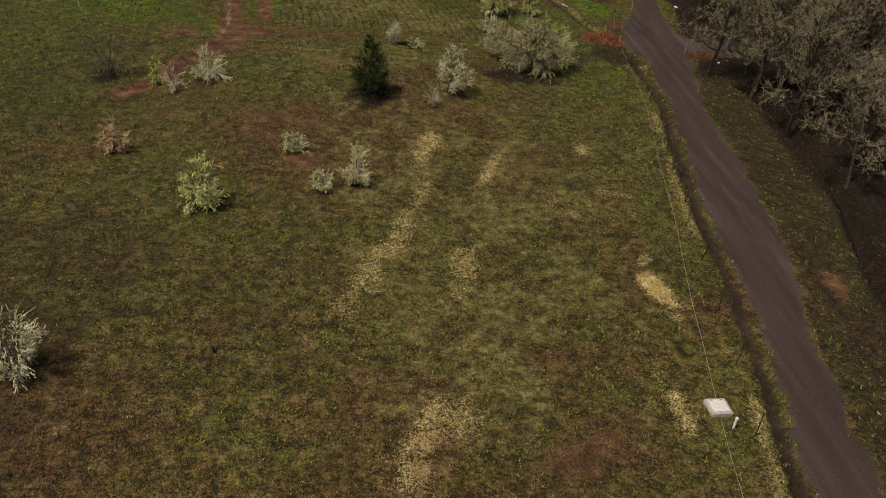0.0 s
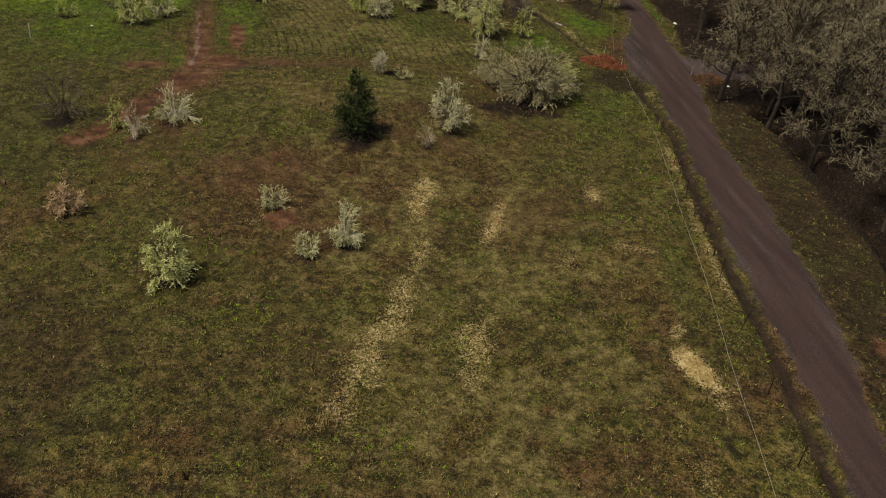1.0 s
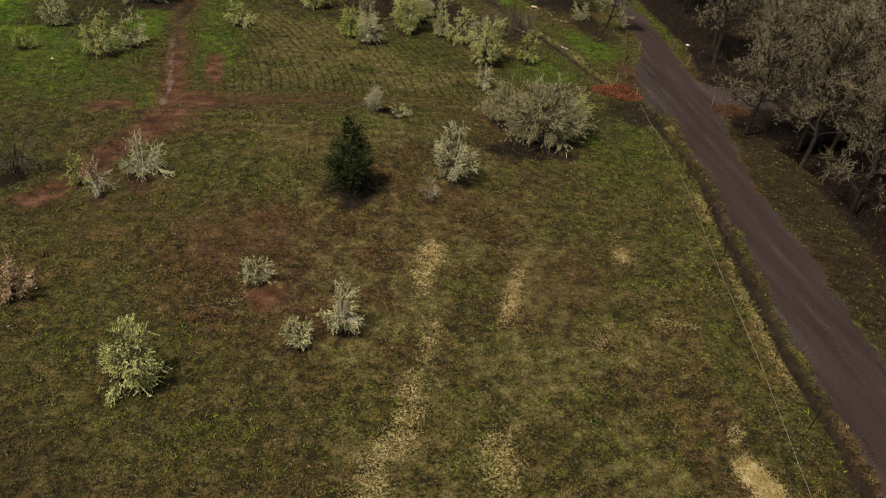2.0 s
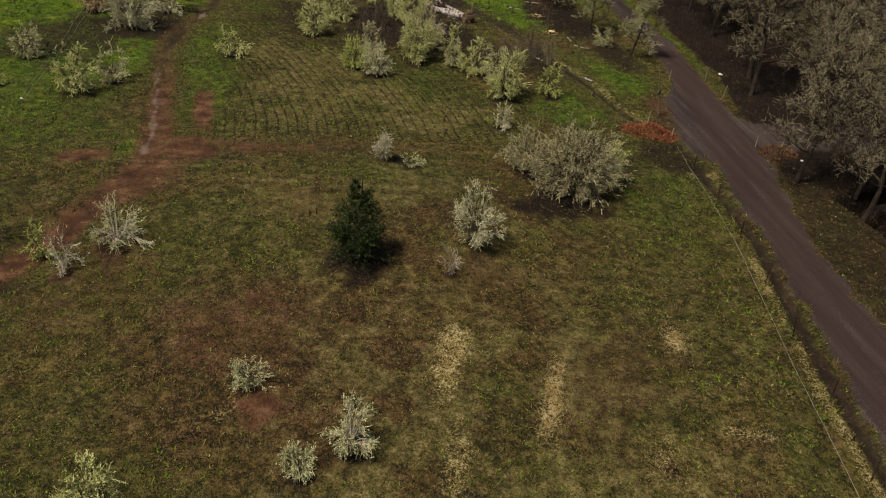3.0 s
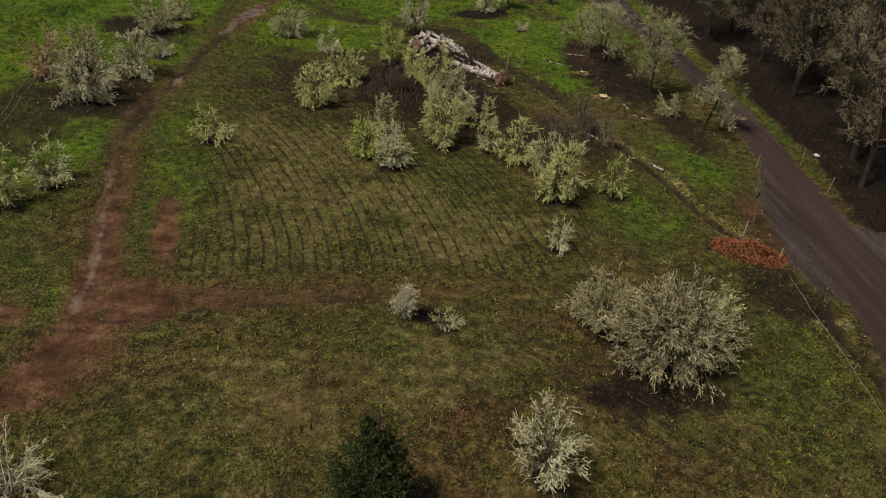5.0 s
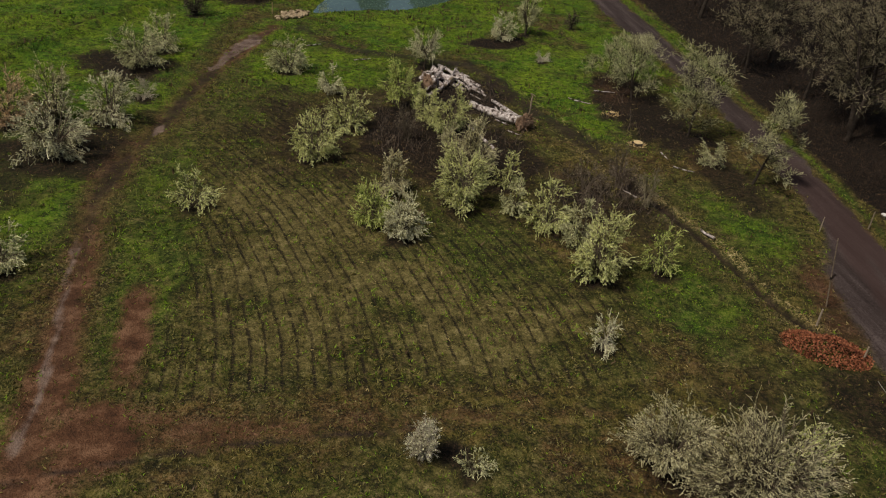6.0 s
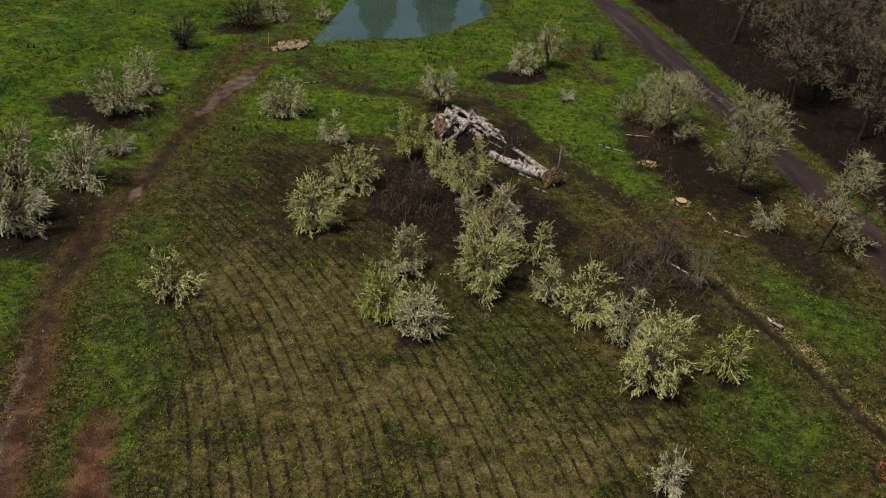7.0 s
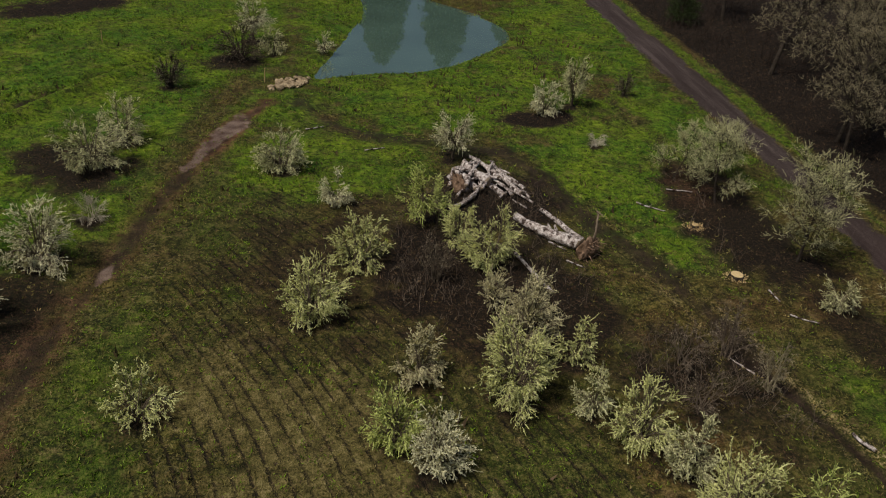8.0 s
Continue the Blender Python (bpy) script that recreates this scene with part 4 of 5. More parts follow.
shrub(15.69, 83, 2.0, 2.2, "dim", "low bare brown brush beside track", stems=6, dense=0.5, upright=0.4, fill=0.15, twig=M_TWIG)
shrub(12.68, 71.34, 1.6, 1.4, "cream", "small bare shrub with pale buds in green grass", stems=8, dense=0.7, fill=0.5, twig=M_PALE_TWIG)

# round the pond
shrub(-4.6, 123.21, 3.2, 4.3, "dim", "dark twiggy shrub with pale branch tips", stems=20, fill=0.35, twig=M_BRUSH)
shrub(-3.89, 128.02, 3.6, 2.6, "cream", "bright pale-budded shrub rising behind a dark one", stems=12, trunk=1.0)
shrub(-2.33, 125.46, 2.0, 2.4, "lichen", "grey twiggy shrub on the pond bank", stems=10, fill=0.5)
shrub(-8.75, 116.85, 2.5, 2.1, "dim", "dark bare conical shrub in green grass", stems=16, upright=0.5, fill=0.1, twig=M_BARK)
shrub(1.73, 125.9, 1.7, 1.2, "cream", "small pale sapling on the pond bank", "sapling", category="sapling", stems=8, upright=0.5, dense=0.7, fill=0.5)
shrub(16.77, 113.91, 2.3, 2.4, "cream", "pale shrub on a grassy hump with dark litter and painted shade", stems=12)
shrub(19.09, 115.18, 3.6, 1.9, "lichen", "tall narrow grey-green tree on a grassy hump", "small_tree", category="tree", stems=11, trunk=0.6, upright=0.5)
shrub(24.17, 118.6, 1.9, 1.4, "dim", "small dark bare conical shrub", stems=10, upright=0.6, fill=0.2, twig=M_BARK)
shrub(19.09, 108.94, 0.8, 1.6, "dim", "low heap of pale dead twigs", "brush_heap", category="brush", stems=10, fill=0.0, twig=M_PALE_TWIG)

def conifer_meshes(seed, h, w, mat, crown_line=(0.05, 0.42, 0.85, 1.0, 0.85), needle=0.15):
    rng = np.random.default_rng(seed)
    body = Soup()
    pole = shoots(rng, np.array([[0, 0, -0.1]]), np.array([[0, 0, 1.0]]), np.array([h]), 8, 0, 0.01)
    body.add(*tubes(pole, np.linspace(0.026, 0.004, 8)[None] * h, 8))
    n = int(46 * h)
    t = np.sqrt(rng.uniform(0.0, 1.0, n))
    z = h * (1 - t * 0.93)
    z = np.round(z / (0.075 * h)) * 0.075 * h + rng.normal(0, 0.03, n)
    prof = np.interp(1 - z / h, [0, 0.3, 0.65, 0.88, 1.0], crown_line)
    reach = w * 0.5 * prof * rng.uniform(0.72, 1.12, n)
    turn = rng.uniform(0, 2 * np.pi, n)
    ways = np.stack([np.cos(turn), np.sin(turn), rng.uniform(-0.1, 0.45, n)], 1)
    arms = shoots(rng, np.stack([0 * z, 0 * z, z], 1), ways, reach, 5, 0.05, 0.06)
    crown = Soup()
    crown.add(*tubes(arms, np.linspace(1, 0.3, 5)[None] * np.full((n, 1), 0.011), 3))
    k = 7
    which = np.repeat(np.arange(n), k)
    spot, way = along(arms, which, rng.uniform(0.25, 1.0, len(which)))
    twigs = shoots(rng, spot, way + rng.normal(0, 0.5, (len(which), 3)), reach[which] * rng.uniform(0.15, 0.38, len(which)) + 0.08, 3, 0.25, 0.08)
    many = np.repeat(np.arange(len(twigs)), 8)
    spot, way = along(twigs, many, rng.uniform(0, 1, len(many)))
    crown.add(*leaves(rng, spot, way, needle, 0.3 * needle), 1)
    return body.mesh("trunk", [M_BARK]), crown.mesh("crown", [M_BARK, mat])


def conifer(x, y, h, w, label):
    SEED[0] += 1
    ob = thing("conifer", at(x, y), label, "conifer")
    for piece in conifer_meshes(SEED[0], h, w, M_NEEDLE):
        under(piece, ob)
    return ob


conifer(2, 54.46, 4.3, 2.82, "dark green young conifer standing alone in a meadow")
conifer(37.34, 140.68, 5.5, 3.4, "very dark conifer at the edge of the wood")


def tree_meshes(seed, h, w, twigs, n1=21):
    """A leafless broad-leaved tree: trunk and limbs dark, twigs crusted with lichen."""
    rng = np.random.default_rng(seed)
    pole = shoots(rng, np.array([[0, 0, -0.2]]), np.array([[rng.normal(0, 0.12), rng.normal(0, 0.12), 1.0]]), np.array([h * 0.86]), 10, 0.1, 0.07)
    r0 = 0.016 * h
    body = Soup()
    body.add(*tubes(pole, np.linspace(1, 0.16, 10)[None] * r0, 9))
    t1 = np.linspace(0.2 if h < 7 else 0.24, 0.99, n1) + rng.uniform(-0.03, 0.03, n1)
    spot, _ = along(pole, np.zeros(n1, int), t1)
    turn = np.arange(n1) * 2.4 + rng.uniform(-0.5, 0.5, n1)
    up = np.interp(t1, [0.2, 1.0], [0.25, 1.3])
    ways = np.stack([np.cos(turn), np.sin(turn), up], 1)
    size1 = w * 0.5 * np.interp(t1, [0.2, 0.5, 1.0], [0.9, 1.05, 0.55]) * rng.uniform(0.75, 1.15, n1)
    limbs = shoots(rng, spot, ways, size1, 7, 0.45, 0.16)
    body.add(*tubes(limbs, np.linspace(1, 0.22, 7)[None] * (r0 * np.interp(t1, [0.2, 1], [0.42, 0.2]))[:, None], 5))
    crown = Soup()
    w2 = np.repeat(np.arange(n1), 7)
    spot, way = along(limbs, w2, rng.uniform(0.25, 1.0, len(w2)))
    size2 = size1[w2] * rng.uniform(0.25, 0.5, len(w2))
    second = shoots(rng, spot, way + rng.normal(0, 0.6, (len(w2), 3)), size2, 5, 0.3, 0.16)
    crown.add(*tubes(second, np.linspace(1, 0.35, 5)[None] * np.full((len(w2), 1), 0.0032 * h), 4))
    w3 = np.repeat(np.arange(len(second)), 6)
    spot, way = along(second, w3, rng.uniform(0.2, 1.0, len(w3)))
    size3 = size2[w3] * rng.uniform(0.3, 0.6, len(w3)) + 0.1
    third = shoots(rng, spot, way + rng.normal(0, 0.65, (len(w3), 3)), size3, 3, 0.25, 0.22)
    crown.add(*tubes(third, np.linspace(1, 0.45, 3)[None] * np.full((len(w3), 1), 0.020 * min(1, 0.06 * h + 0.3)), 3))
    w4 = np.repeat(np.arange(len(third)), 4)
    spot, way = along(third, w4, rng.uniform(0.15, 1.0, len(w4)))
    fourth = shoots(rng, spot, way + rng.normal(0, 0.7, (len(w4), 3)), rng.uniform(0.15, 0.45, len(w4)), 2, 0.2, 0.2)
    crown.add(*tubes(fourth, np.linspace(1, 0.5, 2)[None] * np.full((len(w4), 1), 0.016 * min(1, 0.06 * h + 0.3)), 3), 1)
    return body.mesh("trunk", [M_BARK]), crown.mesh("crown", [M_BARK, twigs])


# lichen-covered small trees on the brown ground beside the road
def small_tree(x, y, h, w, label, limbs=15):
    SEED[0] += 1
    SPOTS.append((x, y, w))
    ob = thing("small_tree", at(x, y), label, "tree")
    for piece in tree_meshes(SEED[0], h, w, LEAVES["lichen"], limbs):
        under(piece, ob)
    return ob


small_tree(22.53, 103.98, 3.3, 3.3, "small crooked tree crusted with pale lichen", 12)
small_tree(23.93, 100.76, 4.7, 3.8, "small tree crusted with grey-green lichen")
small_tree(25.2, 104.24, 3.6, 3.4, "bushy lichen-twigged small tree", 13)
small_tree(25.7, 94.33, 5.6, 5.4, "spreading tree with mossy grey-green twigs", 19)
small_tree(27.12, 87.43, 6.0, 3.4, "crooked lichen-covered tree beside the road", 15)
shrub(25.48, 89.89, 2.0, 1.8, "lichen", "low mossy shrub under a tree", stems=8, fill=0.5, twig=M_LICHEN)

TREE_LABEL = "leafless tree with dark trunk and lichen-crusted twigs on brown litter"
kinds = []
for k, (h, w, tw) in enumerate([(11, 6.5, M_LICHEN), (12, 7.5, M_LICHEN), (10, 6.5, M_LICHEN), (12.5, 7, M_LICHEN), (9, 6, M_LICHEN), (11.5, 8, M_LICHEN)]):
    ob = thing("bare_tree", (0, 0, 0), TREE_LABEL, "tree", "trees of the wood")
    for piece in tree_meshes(900 + k, h, w, tw):
        under(piece, ob)
    kinds.append(ob)
wood_rng = random.Random(4)
TREES = [(29.9, 64.2), (32.6, 54.9), (34.1, 70.5), (35.9, 83.0), (32.8, 46.0), (31.6, 59.5), (33.5, 63.1), (36.1, 55.4), (37.7, 62.5), (34.2, 79.2), (35.4, 49.6), (39.5, 69.4), (36.4, 108.3), (37.7, 94.6), (40.1, 111.4), (36.9, 66.7), (40.4, 58.3), (42.8, 76.8), (41.2, 103.3), (43.5, 92.5), (45.7, 115.8), (39.6, 125.4), (36.0, 41.7), (42.8, 51.3), (44.5, 65.6), (48.3, 81.5), (44.7, 132.6), (42.9, 142.9), (49.2, 106.1), (39.7, 44.7), (49.1, 71.7), (37.3, 110.6), (39.0, 103.0), (38.9, 96.3), (38.4, 48.0), (36.8, 59.0), (39.6, 64.5), (38.0, 76.5), (42.0, 84.0), (41.0, 72.0), (40.5, 97.5), (44.0, 103.0), (36.6, 44.0), (45.0, 88.0), (41.5, 120.0), (46.5, 125.0), (47.0, 97.5), (34.9, 61.6)]
for k, (x, y) in enumerate(TREES):
    m = Matrix.Translation(at(x, y)) @ pose(0, 0, 0, 0, 0, wood_rng.uniform(0, 360)) @ Matrix.Scale(wood_rng.uniform(0.88, 1.15), 4)
    if k < len(kinds):
        kinds[k].matrix_basis = m
    else:
        copy_thing(kinds[k % len(kinds)], m)

# tall trees on the far bank of the pond, seen in its surface
far = thing("conifer", at(9.36, 161.72), "tall dark conifer on the far bank of the pond", "conifer", "trees beyond the pond")
for piece in conifer_meshes(777, 13, 4.8, M_NEEDLE, (0.25, 0.85, 1.0, 0.8, 0.3), 0.5):
    under(piece, far)
for x, y, s in [(17.2, 163.25, 1.05), (3.2, 166.76, 0.9), (26.48, 168.69, 1.0)]:
    copy_thing(far, Matrix.Translation(at(x, y)) @ Matrix.Scale(s, 4))

make_ground()


# ---- fence, cord and poles ----
def stake_mesh(h, r, lean_seed):
    """A thin steel stake with a flange, slightly bent, base at the origin."""
    bm = bmesh.new()
    for sx, sy in ((r, r * 0.3), (r * 0.3, r)):
        m = bmesh.ops.create_cube(bm, size=1.0)["verts"]
        for v in m:
            v.co = Vector((v.co.x * sx * 2, v.co.y * sy * 2, (v.co.z + 0.5) * (h + 0.15) - 0.15))
    cap = bmesh.ops.create_cone(bm, cap_ends=True, segments=6, radius1=r * 1.2, radius2=r * 0.6, depth=0.06)["verts"]
    for v in cap:
        v.co.z += h
    return bm


fence_stake = thing("fence_stake", at(16.92, 23.25), "thin rusty steel fence stake beside a ditch", "fence post", "stakes along the road")
part("shaft", stake_mesh(1.1, 0.025, 0), M_STEEL, fence_stake)
stake_rng = random.Random(8)
for x, y in [(17.76, 27.5), (18.44, 31.5), (19.18, 35.9), (20.0, 40.3), (20.85, 44.6), (21.48, 48.9), (22.22, 53.1), (22.9, 57.4), (23.6, 61.8), (23.87, 66.1)]:
    copy_thing(fence_stake, Matrix.Translation(at(x, y)) @ pose(0, 0, 0, stake_rng.uniform(-7, 7), stake_rng.uniform(-7, 7), stake_rng.uniform(0, 90)))


def cable(name, points, r, lift, label, category):
    """A thin cord lying along the ground through the points."""
    pts = []
    for (ax, ay), (bx, by) in zip(points[:-1], points[1:]):
        n = max(2, int(math.hypot(bx - ax, by - ay) / 0.5))
        for i in range(n):
            x, y = ax + (bx - ax) * i / n, ay + (by - ay) * i / n
            x += (value_noise(np.array(x), np.array(y), 3.0, 9) - 0.5) * 0.15
            pts.append((float(x), y, float(ground(x, y)) + lift))
    p = np.array(pts)[None]
    v, q = tubes(p, np.full((1, len(pts)), r), 5)
    return tagged(build(name, v, q, None, [M_WIRE]), label, category)


cable("cord", [(14.97, 19.35), (16.06, 25.24), (17.63, 33.16), (19.23, 40.86), (20.49, 47.32), (22.15, 55.37), (23.34, 63.01), (23.91, 69.37)], 0.010, 0.05, "thin pale cord lying through grass along the road", "cord")
cable("cord", [(-17.5, 73.81), (-17.5, 83.4), (-17.57, 93.76)], 0.012, 0.06, "thin pale cord lying in grass", "cord")
cable("cord", [(-17.25, 73.93), (-17.11, 83.41), (-17.07, 93.76)], 0.012, 0.06, "thin pale cord lying in grass", "cord")


def rod(bm, a, b, r0, r1, seg=8):
    """A tapered rod between two points."""
    a, b = Vector(a), Vector(b)
    m = Matrix.Translation((a + b) / 2) @ (b - a).to_track_quat("Z", "Y").to_matrix().to_4x4()
    return bmesh.ops.create_cone(bm, cap_ends=True, segments=seg, radius1=r0, radius2=r1, depth=(b - a).length, matrix=m)["verts"]


def pole(name, x, y, h, r, mat, label, lean=(0, 0), knob=False):
    ob = thing(name, at(x, y), label, "post")
    bm = bmesh.new()
    rod(bm, (0, 0, -0.2), (lean[0] * h, lean[1] * h, h), r, r * 0.75)
    part("shaft", bm, mat, ob)
    if knob:
        bm = bmesh.new()
        rod(bm, (lean[0] * h * 0.45 - 0.03, lean[1] * h * 0.45, h * 0.42), (lean[0] * h * 0.45 + 0.1, lean[1] * h * 0.45 - 0.05, h * 0.5), 0.06, 0.05)
        part("insulator", bm, M_STEEL, ob, "dark clamp on the pole")
    return ob


pole("gate_pole", 24.7, 74.4, 3.8, 0.032, M_WOOD, "tall thin pale wooden pole at the field corner", (-0.22, -0.02), True)
pole("wooden_post", 23.35, 72.93, 0.9, 0.055, M_WOOD, "short pale wooden post beside a pile of rust leaves")
pole("wooden_post", 23.97, 70.18, 0.8, 0.05, M_WOOD, "short weathered wooden post at the field corner")
pole("wooden_post", 31.54, 81.95, 1.1, 0.04, M_WOOD, "thin weathered wooden post at the road edge")
pole("wooden_post", 31.38, 78.32, 1.0, 0.04, M_WOOD, "thin leaning wooden post at the road edge", (0.15, 0))
pole("wooden_post", 28.35, 81.63, 0.9, 0.035, M_WOOD, "thin pale wooden stake at the grassy road edge")
pole("wooden_post", 29.69, 69.36, 0.8, 0.04, M_WOOD, "thin wooden post at the side track")
pole("marker_stake", -2.56, 118.51, 1.0, 0.04, M_CUT, "pale yellow marker stake beside the stone heap")
pole("marker_stake", -15.04, 126, 0.95, 0.04, M_CUT, "pale marker stake in green grass")
pole("marker_stake", -20.99, 70.41, 1.05, 0.035, M_PVC, "white marker stake in grass")


# ---- well cover and vent pipe ----
def slab(bm, sx, sy, z0, z1, bevel=0.02):
    vs = bmesh.ops.create_cube(bm, size=1.0)["verts"]
    for v in vs:
        v.co = Vector((v.co.x * sx, v.co.y * sy, z0 if v.co.z < 0 else z1))
    es = list({e for v in vs for e in v.link_edges})
    bmesh.ops.bevel(bm, geom=es, offset=bevel, segments=2, affect="EDGES")


well = thing("well_cover", at(15.9, 24.74), "square white board lid on a weathered concrete rim", "well cover")
well.rotation_euler.z = radians(4)
bm = bmesh.new()
slab(bm, 0.92, 0.92, -0.12, 0.16)
part("rim", bm, M_BORDER, well, "weathered concrete rim")
bm = bmesh.new()
slab(bm, 0.72, 0.70, 0.162, 0.20, 0.012)
part("lid", bm, M_WHITE, well, "white painted lid")
for sx in (-0.24, 0.24):
    bm = bmesh.new()
    rod(bm, (sx - 0.05, 0.30, 0.215), (sx + 0.05, 0.30, 0.215), 0.012, 0.012)
    part("hinge", bm, M_STEEL, well)
pipe = thing("vent_pipe", at(16.14, 23.63), "upright white plastic pipe with a cap beside a well cover", "pipe")
bm = bmesh.new()
rod(bm, (0, 0, -0.2), (0, 0, 0.48), 0.05, 0.05, 14)
part("tube", bm, M_PVC, pipe)
bm = bmesh.new()
rod(bm, (0, 0, 0.47), (0, 0, 0.55), 0.068, 0.06, 14)
part("cap", bm, M_PVC, pipe)


# ---- logs ----
def log_mesh(seed, length, r0, r1, bend=0.04, sides=14):
    """A rough log along x with uneven bark and knots, lying on z = 0."""
    rng = np.random.default_rng(seed)
    n = max(8, int(length / 0.16))
    x = np.linspace(0, length, n)
    sway = 0.035 * length * np.sin(x / length * np.pi * rng.uniform(0.8, 1.7) + rng.uniform(0, 6))
    mid = np.stack([x, sway - sway[0] + np.cumsum(rng.normal(0, bend * 0.3, n)), np.linspace(r0, r1, n)], 1)
    ang = np.arange(sides) * 2 * np.pi / sides
    rr = np.linspace(r0, r1, n)[:, None] * (1 + rng.normal(0, 0.08, (n, sides)) + 0.10 * np.sin(x[:, None] * 4.1 + seed) * np.cos(ang * 2) + 0.12 * np.sin(ang * 3 + x[:, None] * 1.3)[:, :] * 0.5)
    v = np.stack([np.repeat(mid[:, 0:1], sides, 1) + rng.normal(0, 0.015, (n, sides)), mid[:, 1:2] + rr * np.cos(ang), mid[:, 2:3] + rr * np.sin(ang)], -1).reshape(-1, 3)
    i, k = np.meshgrid(np.arange(n - 1), np.arange(sides), indexing="ij")
    q = np.stack([i * sides + k, i * sides + (k + 1) % sides, (i + 1) * sides + (k + 1) % sides, (i + 1) * sides + k], -1).reshape(-1, 4)
    ends = np.array([mid[0], mid[-1]])
    c0, c1 = len(v), len(v) + 1
    t = [(c0, (k + 1) % sides, k) for k in range(sides)] + [(c1, (n - 1) * sides + k, (n - 1) * sides + (k + 1) % sides) for k in range(sides)]
    return build("bark", np.concatenate([v, ends]), q, t, [M_LOG, M_WOOD], [0] * len(q) + [1] * len(t), True)


def log(seed, a, b, r0, r1, label, dz=0.0, dz2=None, name="log", stubs=1):
    ob = thing(name, at(a[0], a[1], dz), label, "log")
    end = Vector(at(b[0], b[1], dz if dz2 is None else dz2))
    d = end - ob.location
    ob.rotation_euler = (0, -math.atan2(d.z, math.hypot(d.x, d.y)), math.atan2(d.y, d.x))
    under(log_mesh(seed, d.length, r0, r1), ob)
    rng = random.Random(seed)
    for k in range(stubs):
        x = rng.uniform(0.3, 0.9) * d.length
        r = r0 + (r1 - r0) * x / d.length
        turn = rng.uniform(0.2, 2.9)
        out = Vector((rng.uniform(0.1, 0.35), math.cos(turn) * (r + 0.12), r + math.sin(turn) * (r + 0.12)))
        bm = bmesh.new()
        rod(bm, (x, math.cos(turn) * r * 0.6, r + math.sin(turn) * r * 0.6), (x + out.x, out.y, out.z), r * 0.3, r * 0.16, 7)
        part("branch_stub", bm, M_LOG, ob)
    return ob


BLEACHED = "bleached felled log with dark scars lying on dark litter"
log(1, (14.15, 95.23), (11.5, 98.6), 0.36, 0.19, "thick bleached felled trunk with dark scars and torn end", stubs=2)
log(2, (14.5, 96.0), (12.95, 99.5), 0.17, 0.10, "slender bleached log lying beside a thicker trunk", stubs=1)
log(3, (11.76, 91.21), (10.53, 94.79), 0.10, 0.08, "thin pale pole-like log lying in brush", stubs=1)
log(4, (8.41, 99.6), (9.71, 100.84), 0.13, 0.12, "short pale log lying out of the log pile", 0, 0.15, stubs=1)
log(5, (10.59, 101.96), (9.64, 104.43), 0.25, 0.22, BLEACHED, 0.3, 0.3)
log(6, (12.38, 101.34), (10.86, 104.43), 0.16, 0.12, BLEACHED, 0.0, 0.2)
log(7, (12.72, 101.84), (11.31, 105.18), 0.11, 0.07, BLEACHED, 0.1, 0.25)
log(8, (11.34, 100.97), (10.49, 103.44), 0.18, 0.13, BLEACHED, 0.0, 0.0)
log(9, (9.86, 101.58), (8.9, 104.05), 0.2, 0.15, BLEACHED, 0.0, 0.1)
log(10, (11.35, 102.7), (10.01, 105.55), 0.13, 0.10, BLEACHED, 0.3, 0.3)
log(11, (9, 103.93), (10.6, 105.18), 0.15, 0.1, BLEACHED, 0.15, 0.3)
log(12, (8.48, 103.06), (9.34, 101.46), 0.15, 0.12, "dark weathered log end in a pile", 0.1, 0.0)
log(14, (11.73, 100.72), (10.95, 102.7), 0.09, 0.06, BLEACHED, 0.25, 0.35)
log(15, (9.38, 101.95), (10.85, 102.82), 0.10, 0.07, "pale broken branch lying across a log pile", 0.45, 0.5)
log(16, (9.6, 100.71), (10.46, 103.07), 0.11, 0.08, BLEACHED, 0.1, 0.35)
log(17, (12.86, 100.97), (12.01, 103.45), 0.08, 0.05, BLEACHED, 0.0, 0.1)
for k, (a, b, r, z0, z1) in enumerate([((9.2, 101.2), (10.4, 103.9), 0.13, 0.5, 0.75), ((10.1, 101.2), (11.6, 104.4), 0.10, 0.35, 0.55), ((11.0, 100.6), (12.6, 102.6), 0.07, 0.15, 0.2), ((9.0, 103.4), (11.4, 102.1), 0.09, 0.55, 0.5),
                                       ((12.9, 100.4), (11.2, 102.2), 0.06, 0.02, 0.3), ((8.7, 100.9), (9.7, 102.8), 0.07, 0.1, 0.6), ((10.5, 104.9), (12.2, 103.6), 0.08, 0.3, 0.2)]):
    log(60 + k, a, b, r, r * 0.6, "pale broken branch lying across a log pile", z0, z1, stubs=2)
log(18, (8.35, 101.82), (9.09, 103.81), 0.10, 0.06, "pale broken branch lying across a log pile", 0.2, 0.35)
log(13, (21.66, 80.56), (21.33, 81.53), 0.075, 0.06, "short pale log lying on an earth bank", 0.05, 0.05, stubs=0)
for k, (a, b) in enumerate([((0.32, 109.86), (1.48, 110.61)), ((3.9, 106.89), (5.15, 107.39)), ((22.77, 91.6), (22.9, 90.62)), ((22.82, 89.51), (23.88, 88.78)), ((19.19, 85.45), (18.57, 86.68)), ((18.71, 65.83), (19.43, 65.96)), ((13.22, 94.17), (13.99, 93.56)), ((11.83, 100.72), (12.38, 99.73)), ((12.74, 96.03), (13.5, 95.29)), ((19.04, 100.62), (20.38, 99.51)), ((21.5, 102.37), (23, 102))]):
    log(30 + k, a, b, 0.045, 0.03, "pale fallen stick lying on the ground", 0.03, 0.04, "fallen_stick", 1)


